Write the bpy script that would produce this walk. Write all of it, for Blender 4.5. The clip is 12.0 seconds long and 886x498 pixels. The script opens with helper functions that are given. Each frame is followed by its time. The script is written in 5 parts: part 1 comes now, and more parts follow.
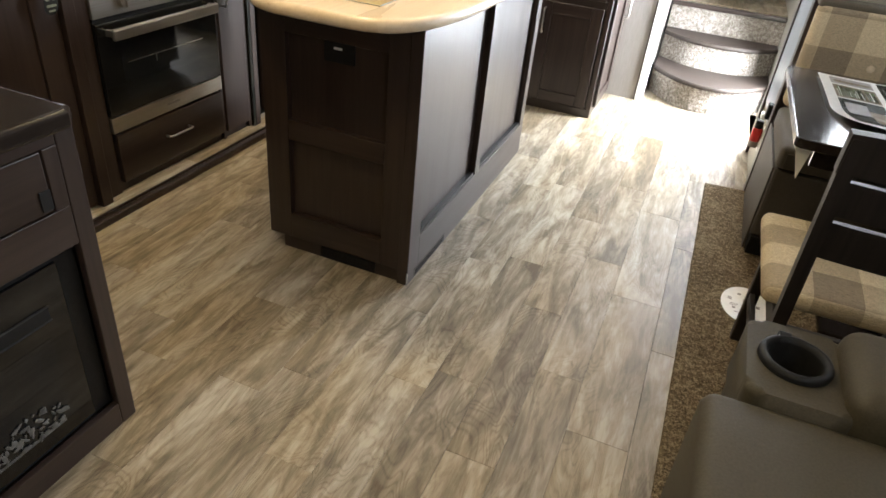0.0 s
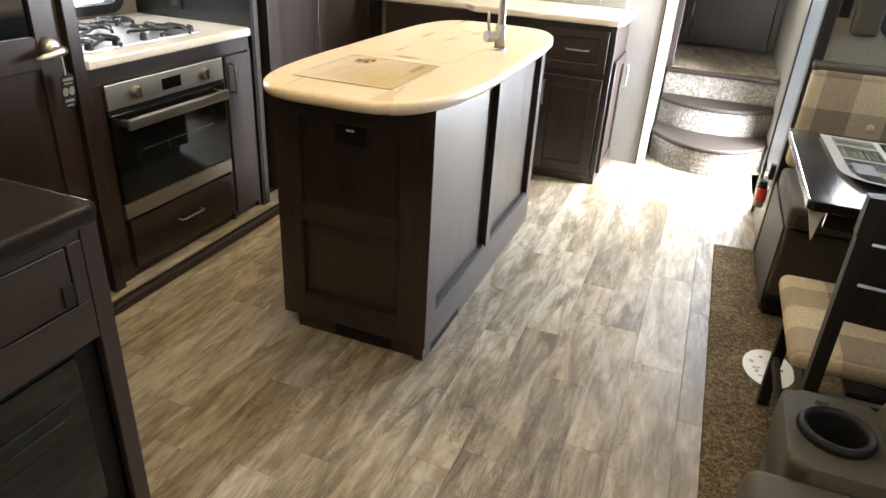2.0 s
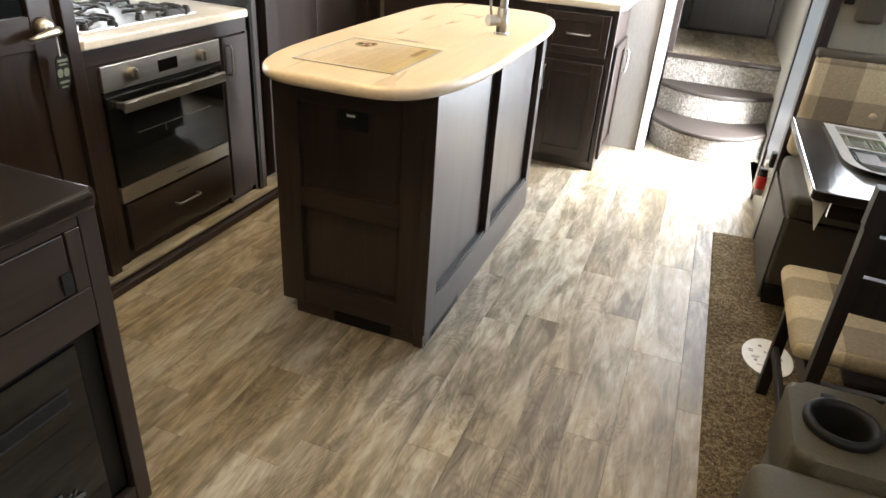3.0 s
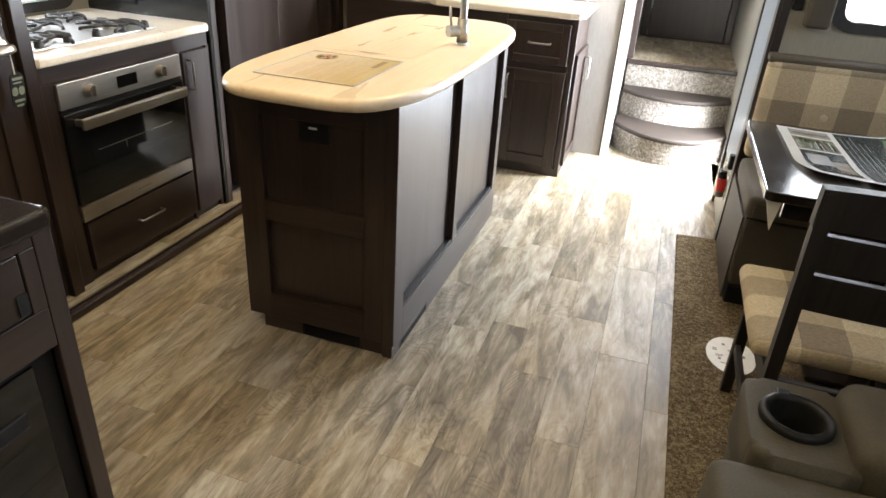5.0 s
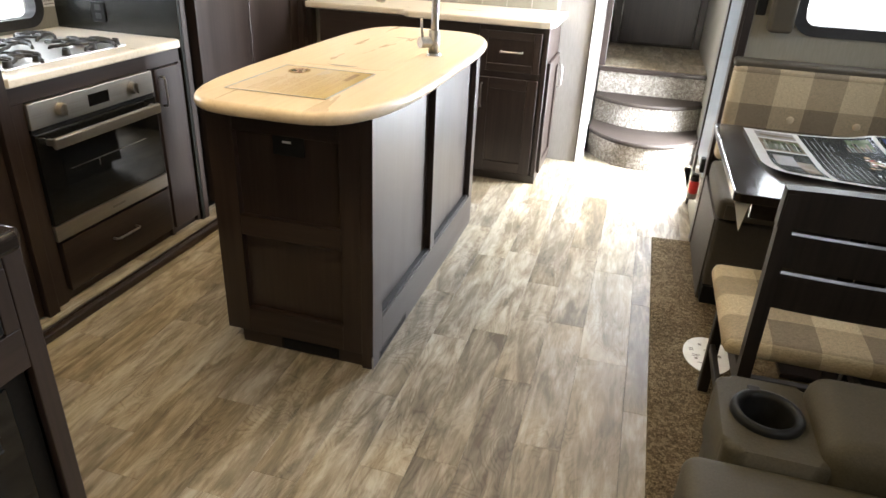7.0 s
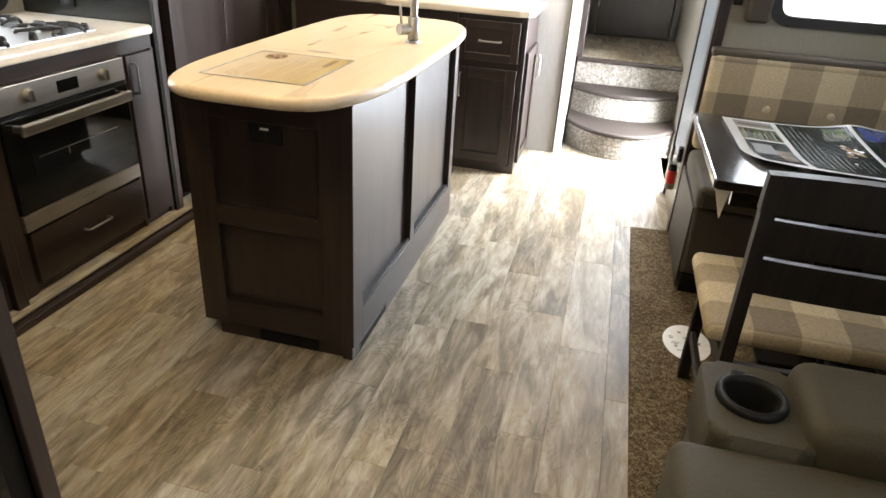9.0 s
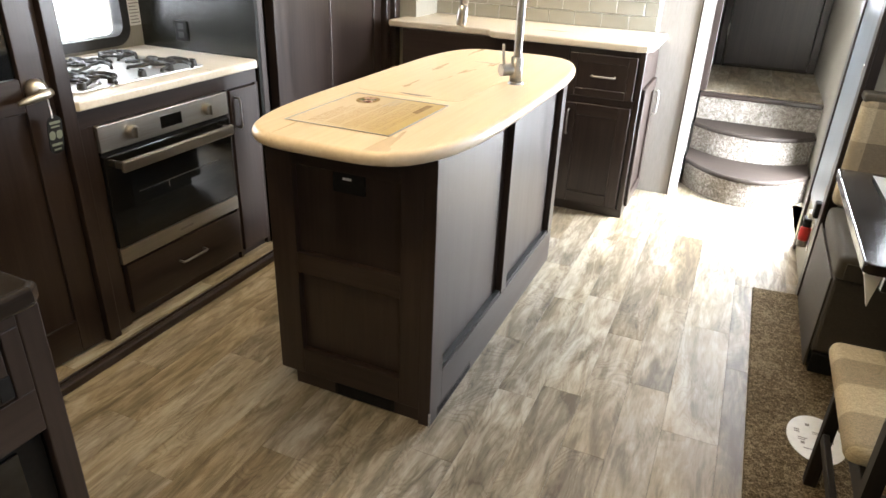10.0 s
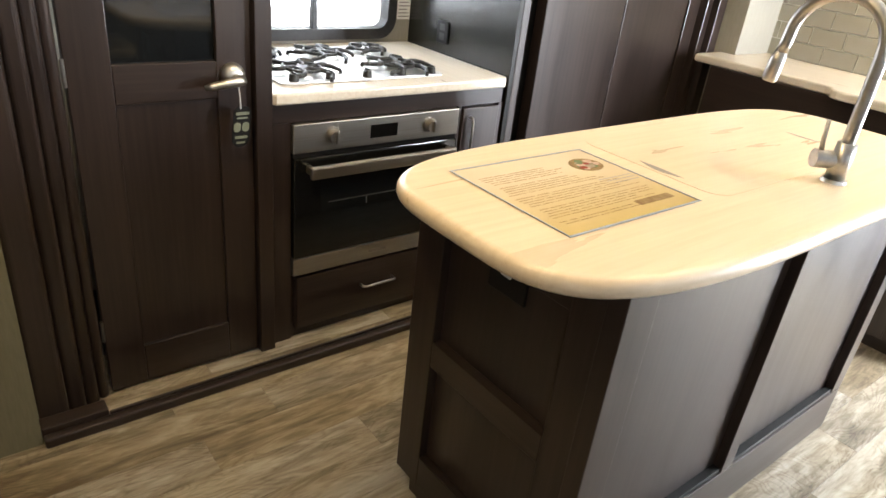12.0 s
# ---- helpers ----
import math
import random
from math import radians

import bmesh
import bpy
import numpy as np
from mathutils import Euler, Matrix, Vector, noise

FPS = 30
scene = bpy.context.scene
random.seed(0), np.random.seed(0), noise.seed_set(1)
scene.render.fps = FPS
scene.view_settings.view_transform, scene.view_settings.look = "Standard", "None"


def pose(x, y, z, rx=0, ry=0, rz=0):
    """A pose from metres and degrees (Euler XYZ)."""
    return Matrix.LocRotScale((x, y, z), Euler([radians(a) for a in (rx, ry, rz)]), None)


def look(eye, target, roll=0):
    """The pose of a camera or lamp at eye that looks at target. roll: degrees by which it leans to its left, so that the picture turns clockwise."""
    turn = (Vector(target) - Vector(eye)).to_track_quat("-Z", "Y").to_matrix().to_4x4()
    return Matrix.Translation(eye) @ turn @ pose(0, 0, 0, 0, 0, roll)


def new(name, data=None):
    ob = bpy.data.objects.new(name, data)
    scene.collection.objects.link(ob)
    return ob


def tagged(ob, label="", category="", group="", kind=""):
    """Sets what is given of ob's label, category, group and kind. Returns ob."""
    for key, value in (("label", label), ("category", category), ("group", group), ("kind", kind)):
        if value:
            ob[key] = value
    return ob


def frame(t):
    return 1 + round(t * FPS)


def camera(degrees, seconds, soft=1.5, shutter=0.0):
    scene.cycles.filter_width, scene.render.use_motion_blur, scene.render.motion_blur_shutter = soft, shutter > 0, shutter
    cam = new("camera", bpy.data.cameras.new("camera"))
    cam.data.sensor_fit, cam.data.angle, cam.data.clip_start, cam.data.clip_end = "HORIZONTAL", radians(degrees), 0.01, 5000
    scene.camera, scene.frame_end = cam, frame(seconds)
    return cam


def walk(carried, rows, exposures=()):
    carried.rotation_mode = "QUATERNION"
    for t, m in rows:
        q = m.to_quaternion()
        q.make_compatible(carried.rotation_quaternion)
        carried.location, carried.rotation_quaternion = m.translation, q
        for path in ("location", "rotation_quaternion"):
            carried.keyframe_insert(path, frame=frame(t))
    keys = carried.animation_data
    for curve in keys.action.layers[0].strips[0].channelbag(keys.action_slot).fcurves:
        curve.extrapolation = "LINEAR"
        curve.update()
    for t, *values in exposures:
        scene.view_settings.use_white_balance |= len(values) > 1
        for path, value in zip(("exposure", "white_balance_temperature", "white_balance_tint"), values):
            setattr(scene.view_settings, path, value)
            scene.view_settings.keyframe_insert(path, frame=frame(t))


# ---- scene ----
cam = camera(67.4, 12.0, 1.6)
PATH = [
    (0, (0.275, 0.262, 1.363), (-0.281, 1.855, 0.29), 6.1),
    (0.5, (0.289, 0.279, 1.407), (-0.212, 1.978, 0.478), 5.8),
    (1, (0.28, 0.281, 1.408), (-0.165, 2.022, 0.53), 5.1),
    (1.5, (0.257, 0.257, 1.393), (-0.281, 1.972, 0.515), 3.9),
    (2, (0.229, 0.263, 1.382), (-0.383, 1.94, 0.479), 3.5),
    (2.5, (0.212, 0.274, 1.381), (-0.394, 1.932, 0.441), 4.0),
    (3, (0.202, 0.274, 1.383), (-0.383, 1.936, 0.438), 4.2),
    (5, (0.228, 0.273, 1.39), (-0.288, 1.974, 0.474), 3.7),
    (5.5, (0.233, 0.263, 1.385), (-0.26, 1.974, 0.475), 3.3),
    (6, (0.221, 0.26, 1.386), (-0.266, 1.977, 0.483), 3.6),
    (6.5, (0.23, 0.259, 1.389), (-0.255, 1.978, 0.49), 3.4),
    (7, (0.248, 0.266, 1.397), (-0.222, 1.996, 0.508), 2.8),
    (9, (0.229, 0.274, 1.375), (-0.168, 2.014, 0.471), 3.6),
    (9.5, (0.212, 0.36, 1.402), (-0.318, 2.063, 0.497), 2.6),
    (10, (0.212, 0.502, 1.415), (-0.496, 2.158, 0.545), 2.3),
    (10.5, (0.198, 0.648, 1.412), (-0.628, 2.259, 0.562), 2.4),
    (11, (0.096, 0.866, 1.411), (-0.857, 2.412, 0.573), 3.5),
    (11.5, (0.041, 1.085, 1.408), (-1.145, 2.454, 0.559), 4.9),
    (12, (0.045, 1.181, 1.382), (-1.314, 2.339, 0.482), 6.7),
]
EXPOSURES = [(0.0, 0.20), (12.0, 0.20)]
SKY = 0.15
P_DOOR, P_DIN, P_KIT, P_SIDE_FILL, P_REAR_FILL, P_UNDER, P_CEIL = 215.0, 9.0, 9.5, 6.0, 9.0, 1.5, 9.3
LAMPS = ((-0.85, 1.25), (-0.95, 2.1), (-0.75, 3.3), (0.2, -0.3))
walk(cam, [(t, look(eye, target, roll)) for t, eye, target, roll in PATH], EXPOSURES)

# ---- world and large lights ----
world = bpy.data.worlds.new("sky")
scene.world = world
world.use_nodes = True
_bg = world.node_tree.nodes["Background"]
_sky = world.node_tree.nodes.new("ShaderNodeTexSky")
_sky.sky_type, _sky.sun_disc = "NISHITA", False
_sky.sun_elevation, _sky.sun_rotation = radians(58), radians(180)
world.node_tree.links.new(_sky.outputs["Color"], _bg.inputs["Color"])
_bg.inputs["Strength"].default_value = SKY


def lamp(name, kind, power, m, colour, **more):
    data = bpy.data.lights.new(name, kind)
    data.energy, data.color = power, colour
    for key, value in more.items():
        if key == "size":
            data.size = value
        elif key == "size_y":
            data.shape, data.size_y = "RECTANGLE", value
        elif key == "angle":
            data.angle = value
        elif key == "spread":
            data.spread = value
    ob = new(name, data)
    ob.matrix_world = m
    return ob


DAY, WARM = (0.87, 0.92, 1.0), (1.0, 0.755, 0.40)
lamp("sun", "SUN", 3.0, look((0, -6, 9.6), (0, 0, 0)), (1.0, 0.95, 0.88), angle=radians(0.5))
lamp("doorway_daylight", "AREA", P_DOOR, look((0.745, 4.42, 0.90), (-0.25, 3.95, 0.68)), DAY, size=0.44, size_y=1.50)
lamp("dinette_window_daylight", "AREA", P_DIN, look((1.10, 3.62, 1.36), (0.9, 2.4, 0.6)), DAY, size=0.50, size_y=0.62)
lamp("kitchen_window_daylight", "AREA", P_KIT, look((-2.56, 2.5, 1.25), (-1.4, 2.5, 0.8)), DAY, size=0.66, size_y=0.62)
# Fill lamp added at an out-of-view window to lift faces towards +x.
lamp("added_side_fill", "AREA", P_SIDE_FILL, look((1.46, 2.55, 1.40), (-0.1, 2.3, 0.5)), DAY, size=0.95, size_y=0.56)
# Second fill lamp, invented behind the recliner to brighten the fireplace front.
lamp("added_rear_fill", "AREA", P_REAR_FILL, look((1.50, 0.15, 1.43), (-0.9, 0.5, 0.35)), DAY, size=0.90, size_y=0.46)

# ---- materials ----


class Nodes:
    def __init__(self, name):
        self.m = bpy.data.materials.new(name)
        self.m.use_nodes = True
        self.t = self.m.node_tree
        self.b = self.t.nodes["Principled BSDF"]

    def add(self, kind, **sets):
        n = self.t.nodes.new(kind)
        for k, v in sets.items():
            n.inputs[k].default_value = v
        return n

    def link(self, a, b):
        self.t.links.new(a, b)

    def coords(self, scale, loc=(0, 0, 0)):
        c = self.add("ShaderNodeTexCoord")
        mp = self.add("ShaderNodeMapping")
        mp.inputs["Scale"].default_value = scale
        mp.inputs["Location"].default_value = loc
        self.link(c.outputs["Object"], mp.inputs["Vector"])
        return mp.outputs["Vector"]

    def noise(self, vec, scale=1.0, detail=5.0, rough=0.55, distort=0.0):
        n = self.add("ShaderNodeTexNoise", Scale=scale, Detail=detail, Roughness=rough, Distortion=distort)
        self.link(vec, n.inputs["Vector"])
        return n.outputs["Fac"]

    def ramp(self, fac, stops):
        r = self.add("ShaderNodeValToRGB")
        e = r.color_ramp.elements
        while len(e) < len(stops):
            e.new(0.5)
        for el, (p, c) in zip(e, stops):
            el.position, el.color = p, (*c, 1)
        self.link(fac, r.inputs["Fac"])
        return r.outputs["Color"]

    def mix(self, fac, a, b, how="MIX"):
        n = self.t.nodes.new("ShaderNodeMix")
        n.data_type, n.blend_type = "RGBA", how
        for value, sock in ((fac, n.inputs[0]), (a, n.inputs[6]), (b, n.inputs[7])):
            if hasattr(value, "links"):
                self.link(value, sock)
            else:
                sock.default_value = value if isinstance(value, float) else (*value, 1)
        return n.outputs[2]

    def math(self, op, a, b=0.0):
        n = self.t.nodes.new("ShaderNodeMath")
        n.operation = op
        for value, sock in ((a, n.inputs[0]), (b, n.inputs[1])):
            if hasattr(value, "links"):
                self.link(value, sock)
            else:
                sock.default_value = value
        return n.outputs[0]

    def bump(self, height, strength, distance):
        n = self.add("ShaderNodeBump", Strength=strength, Distance=distance)
        self.link(height, n.inputs["Height"])
        self.link(n.outputs["Normal"], self.b.inputs["Normal"])

    def done(self, colour, rough, metal=0.0, spec=0.5, coat=0.0):
        for value, key in ((colour, "Base Color"), (rough, "Roughness")):
            if hasattr(value, "links"):
                self.link(value, self.b.inputs[key])
            else:
                self.b.inputs[key].default_value = (*value, 1) if isinstance(value, tuple) else value
        self.b.inputs["Metallic"].default_value = metal
        self.b.inputs["Specular IOR Level"].default_value = spec
        self.b.inputs["Coat Weight"].default_value = coat
        return self.m


def surface(name, a, b, rough=0.5, grain=(20, 20, 20), wide=2.0, metal=0.0, bump=0.0, dist=0.001, spec=0.5, detail=6.0, rvar=0.12):
    """Two tones by a fine noise and a wide one, with roughness that follows the wide noise."""
    n = Nodes(name)
    fine = n.noise(n.coords(grain), 1.0, detail)
    broad = n.noise(n.coords((wide, wide, wide)), 1.0, 3.0)
    col = n.ramp(n.math("ADD", n.math("MULTIPLY", fine, 0.7), n.math("MULTIPLY", broad, 0.3)), [(0.33, a), (0.67, b)])
    r = n.math("ADD", n.math("MULTIPLY", broad, rvar), rough - rvar / 2)
    if bump:
        n.bump(fine, bump, dist)
    return n.done(col, r, metal, spec)


def wood(name, a, b, axis, rough, spec=0.5):
    """Stained wood with its grain along one axis."""
    n = Nodes(name)
    s = [90.0, 90.0, 90.0]
    s[axis] = 3.0
    w = [9.0, 9.0, 9.0]
    w[axis] = 0.9
    fine = n.noise(n.coords(tuple(s)), 1.0, 4.0)
    broad = n.noise(n.coords(tuple(w)), 1.0, 4.0, 0.6, 0.6)
    f = n.math("ADD", n.math("MULTIPLY", fine, 0.5), n.math("MULTIPLY", broad, 0.5))
    col = n.ramp(f, [(0.36, a), (0.64, b)])
    n.bump(fine, 0.12, 0.0006)
    return n.done(col, n.math("ADD", n.math("MULTIPLY", broad, 0.2), rough - 0.1), 0.0, spec)


def plank_vinyl(name, along):
    """Printed vinyl plank: streaks and cathedral swirls along one axis, a tone of its own for each plank."""
    n = Nodes(name)
    info = n.add("ShaderNodeObjectInfo")
    c = n.add("ShaderNodeTexCoord")
    shift = n.add("ShaderNodeVectorMath")
    shift.operation = "MULTIPLY_ADD"
    comb = n.add("ShaderNodeCombineXYZ")
    for i in range(3):
        n.link(info.outputs["Random"], comb.inputs[i])
    n.link(comb.outputs["Vector"], shift.inputs[0])
    shift.inputs[1].default_value = (37.0, 53.0, 71.0)
    n.link(c.outputs["Object"], shift.inputs[2])

    def mapped(scale):
        mp = n.add("ShaderNodeMapping")
        mp.inputs["Scale"].default_value = scale if along == 1 else (scale[1], scale[0], scale[2])
        n.link(shift.outputs["Vector"], mp.inputs["Vector"])
        return mp.outputs["Vector"]

    broad = n.noise(mapped((9.0, 1.7, 1.0)), 1.0, 5.0, 0.55, 1.1)
    vein = n.noise(mapped((19.0, 3.6, 1.0)), 1.0, 4.0, 0.58, 1.8)
    swirl = n.noise(mapped((4.6, 1.6, 1.0)), 1.0, 2.5, 0.5, 1.4)
    rings = n.math("ABSOLUTE", n.math("SUBTRACT", n.math("FRACT", n.math("MULTIPLY", swirl, 27.0)), 0.5))
    lines = n.math("MAXIMUM", n.math("SUBTRACT", 1.0, n.math("MULTIPLY", rings, 3.8)), 0.0)
    patch = n.math("MINIMUM", n.math("MAXIMUM", n.math("MULTIPLY", n.math("SUBTRACT", n.noise(mapped((5.0, 2.4, 1.0)), 1.0, 2.0), 0.44), 8.0), 0.0), 1.0)
    fine = n.noise(mapped((110.0, 9.0, 1.0)), 1.0, 4.0, 0.65, 0.6)
    f = n.math("ADD", n.math("ADD", n.math("MULTIPLY", broad, 0.40), n.math("MULTIPLY", vein, 0.34)), n.math("MULTIPLY", fine, 0.16))
    f = n.math("ADD", f, 0.060)
    f = n.math("SUBTRACT", f, n.math("MULTIPLY", n.math("MULTIPLY", lines, patch), 0.055))
    f = n.math("ADD", f, n.math("MULTIPLY", n.math("SUBTRACT", info.outputs["Random"], 0.5), 0.075))
    edge = n.noise(mapped((8.0, 1.9, 1.0)), 1.0, 6.0, 0.66, 1.5)
    step = n.math("MINIMUM", n.math("MAXIMUM", n.math("MULTIPLY", n.math("SUBTRACT", edge, 0.515), 16.0), -0.5), 0.5)
    f = n.math("ADD", f, n.math("MULTIPLY", step, 0.048))
    warm = n.ramp(f, [(0.36, (0.110, 0.082, 0.049)), (0.455, (0.193, 0.153, 0.098)), (0.53, (0.291, 0.240, 0.163)), (0.64, (0.43, 0.372, 0.280))])
    grey = n.ramp(f, [(0.36, (0.097, 0.077, 0.054)), (0.455, (0.178, 0.149, 0.109)), (0.53, (0.275, 0.238, 0.185)), (0.64, (0.42, 0.38, 0.316))])
    tint = n.noise(mapped((3.0, 1.2, 1.0)), 1.0, 2.0)
    col = n.mix(n.math("MINIMUM", n.math("MAXIMUM", n.math("MULTIPLY", n.math("SUBTRACT", tint, 0.38), 4.0), 0.0), 1.0), warm, grey)
    n.bump(fine, 0.10, 0.0004)
    return n.done(col, n.math("ADD", n.math("MULTIPLY", broad, 0.14), 0.42), 0.0, 0.30)


def carpet_pile(name, a, b, c):
    n = Nodes(name)
    v = n.coords((1, 1, 1))
    fleck = n.noise(v, 170.0, 2.0, 0.75)
    tuft = n.noise(v, 62.0, 2.0, 0.5)
    wide = n.noise(v, 5.0, 3.0)
    f = n.math("ADD", n.math("MULTIPLY", fleck, 0.55), n.math("ADD", n.math("MULTIPLY", tuft, 0.3), n.math("MULTIPLY", wide, 0.15)))
    col = n.ramp(f, [(0.40, a), (0.5, b), (0.60, c)])
    n.bump(n.math("ADD", fleck, tuft), 1.0, 0.009)
    return n.done(col, 0.95, 0.0, 0.1)


def plaid_cloth(name, axes, period, shift=(0.0, 0.0)):
    """Buffalo check in cream and taupe, woven finely."""
    n = Nodes(name)
    c = n.add("ShaderNodeTexCoord")
    sep = n.add("ShaderNodeSeparateXYZ")
    n.link(c.outputs["Object"], sep.inputs["Vector"])
    bands = []
    for ax, sh in zip(axes, shift):
        f = n.math("FRACT", n.math("ADD", n.math("DIVIDE", sep.outputs[ax], period), 10.0 + sh))
        bands.append(n.math("GREATER_THAN", f, 0.5))
    s = n.math("MULTIPLY", n.math("ADD", *bands), 0.5)
    base = n.ramp(s, [(0.0, (0.55, 0.475, 0.345)), (0.5, (0.375, 0.318, 0.232)), (1.0, (0.215, 0.180, 0.138))])
    weave = n.noise(n.coords((520, 260, 520)), 1.0, 2.0)
    slub = n.noise(n.coords((90, 420, 420)), 1.0, 3.0)
    tone = n.ramp(n.math("MULTIPLY", n.math("ADD", weave, slub), 0.5), [(0.34, (0.58, 0.57, 0.55)), (0.66, (1.22, 1.2, 1.14))])
    col = n.mix(1.0, base, tone, "MULTIPLY")
    n.bump(weave, 0.5, 0.0012)
    return n.done(col, 0.9, 0.0, 0.2)


def glass_pane(name, tint):
    n = Nodes(name)
    n.b.inputs["Transmission Weight"].default_value = 1.0
    n.b.inputs["IOR"].default_value = 1.45
    return n.done(tint, 0.0)


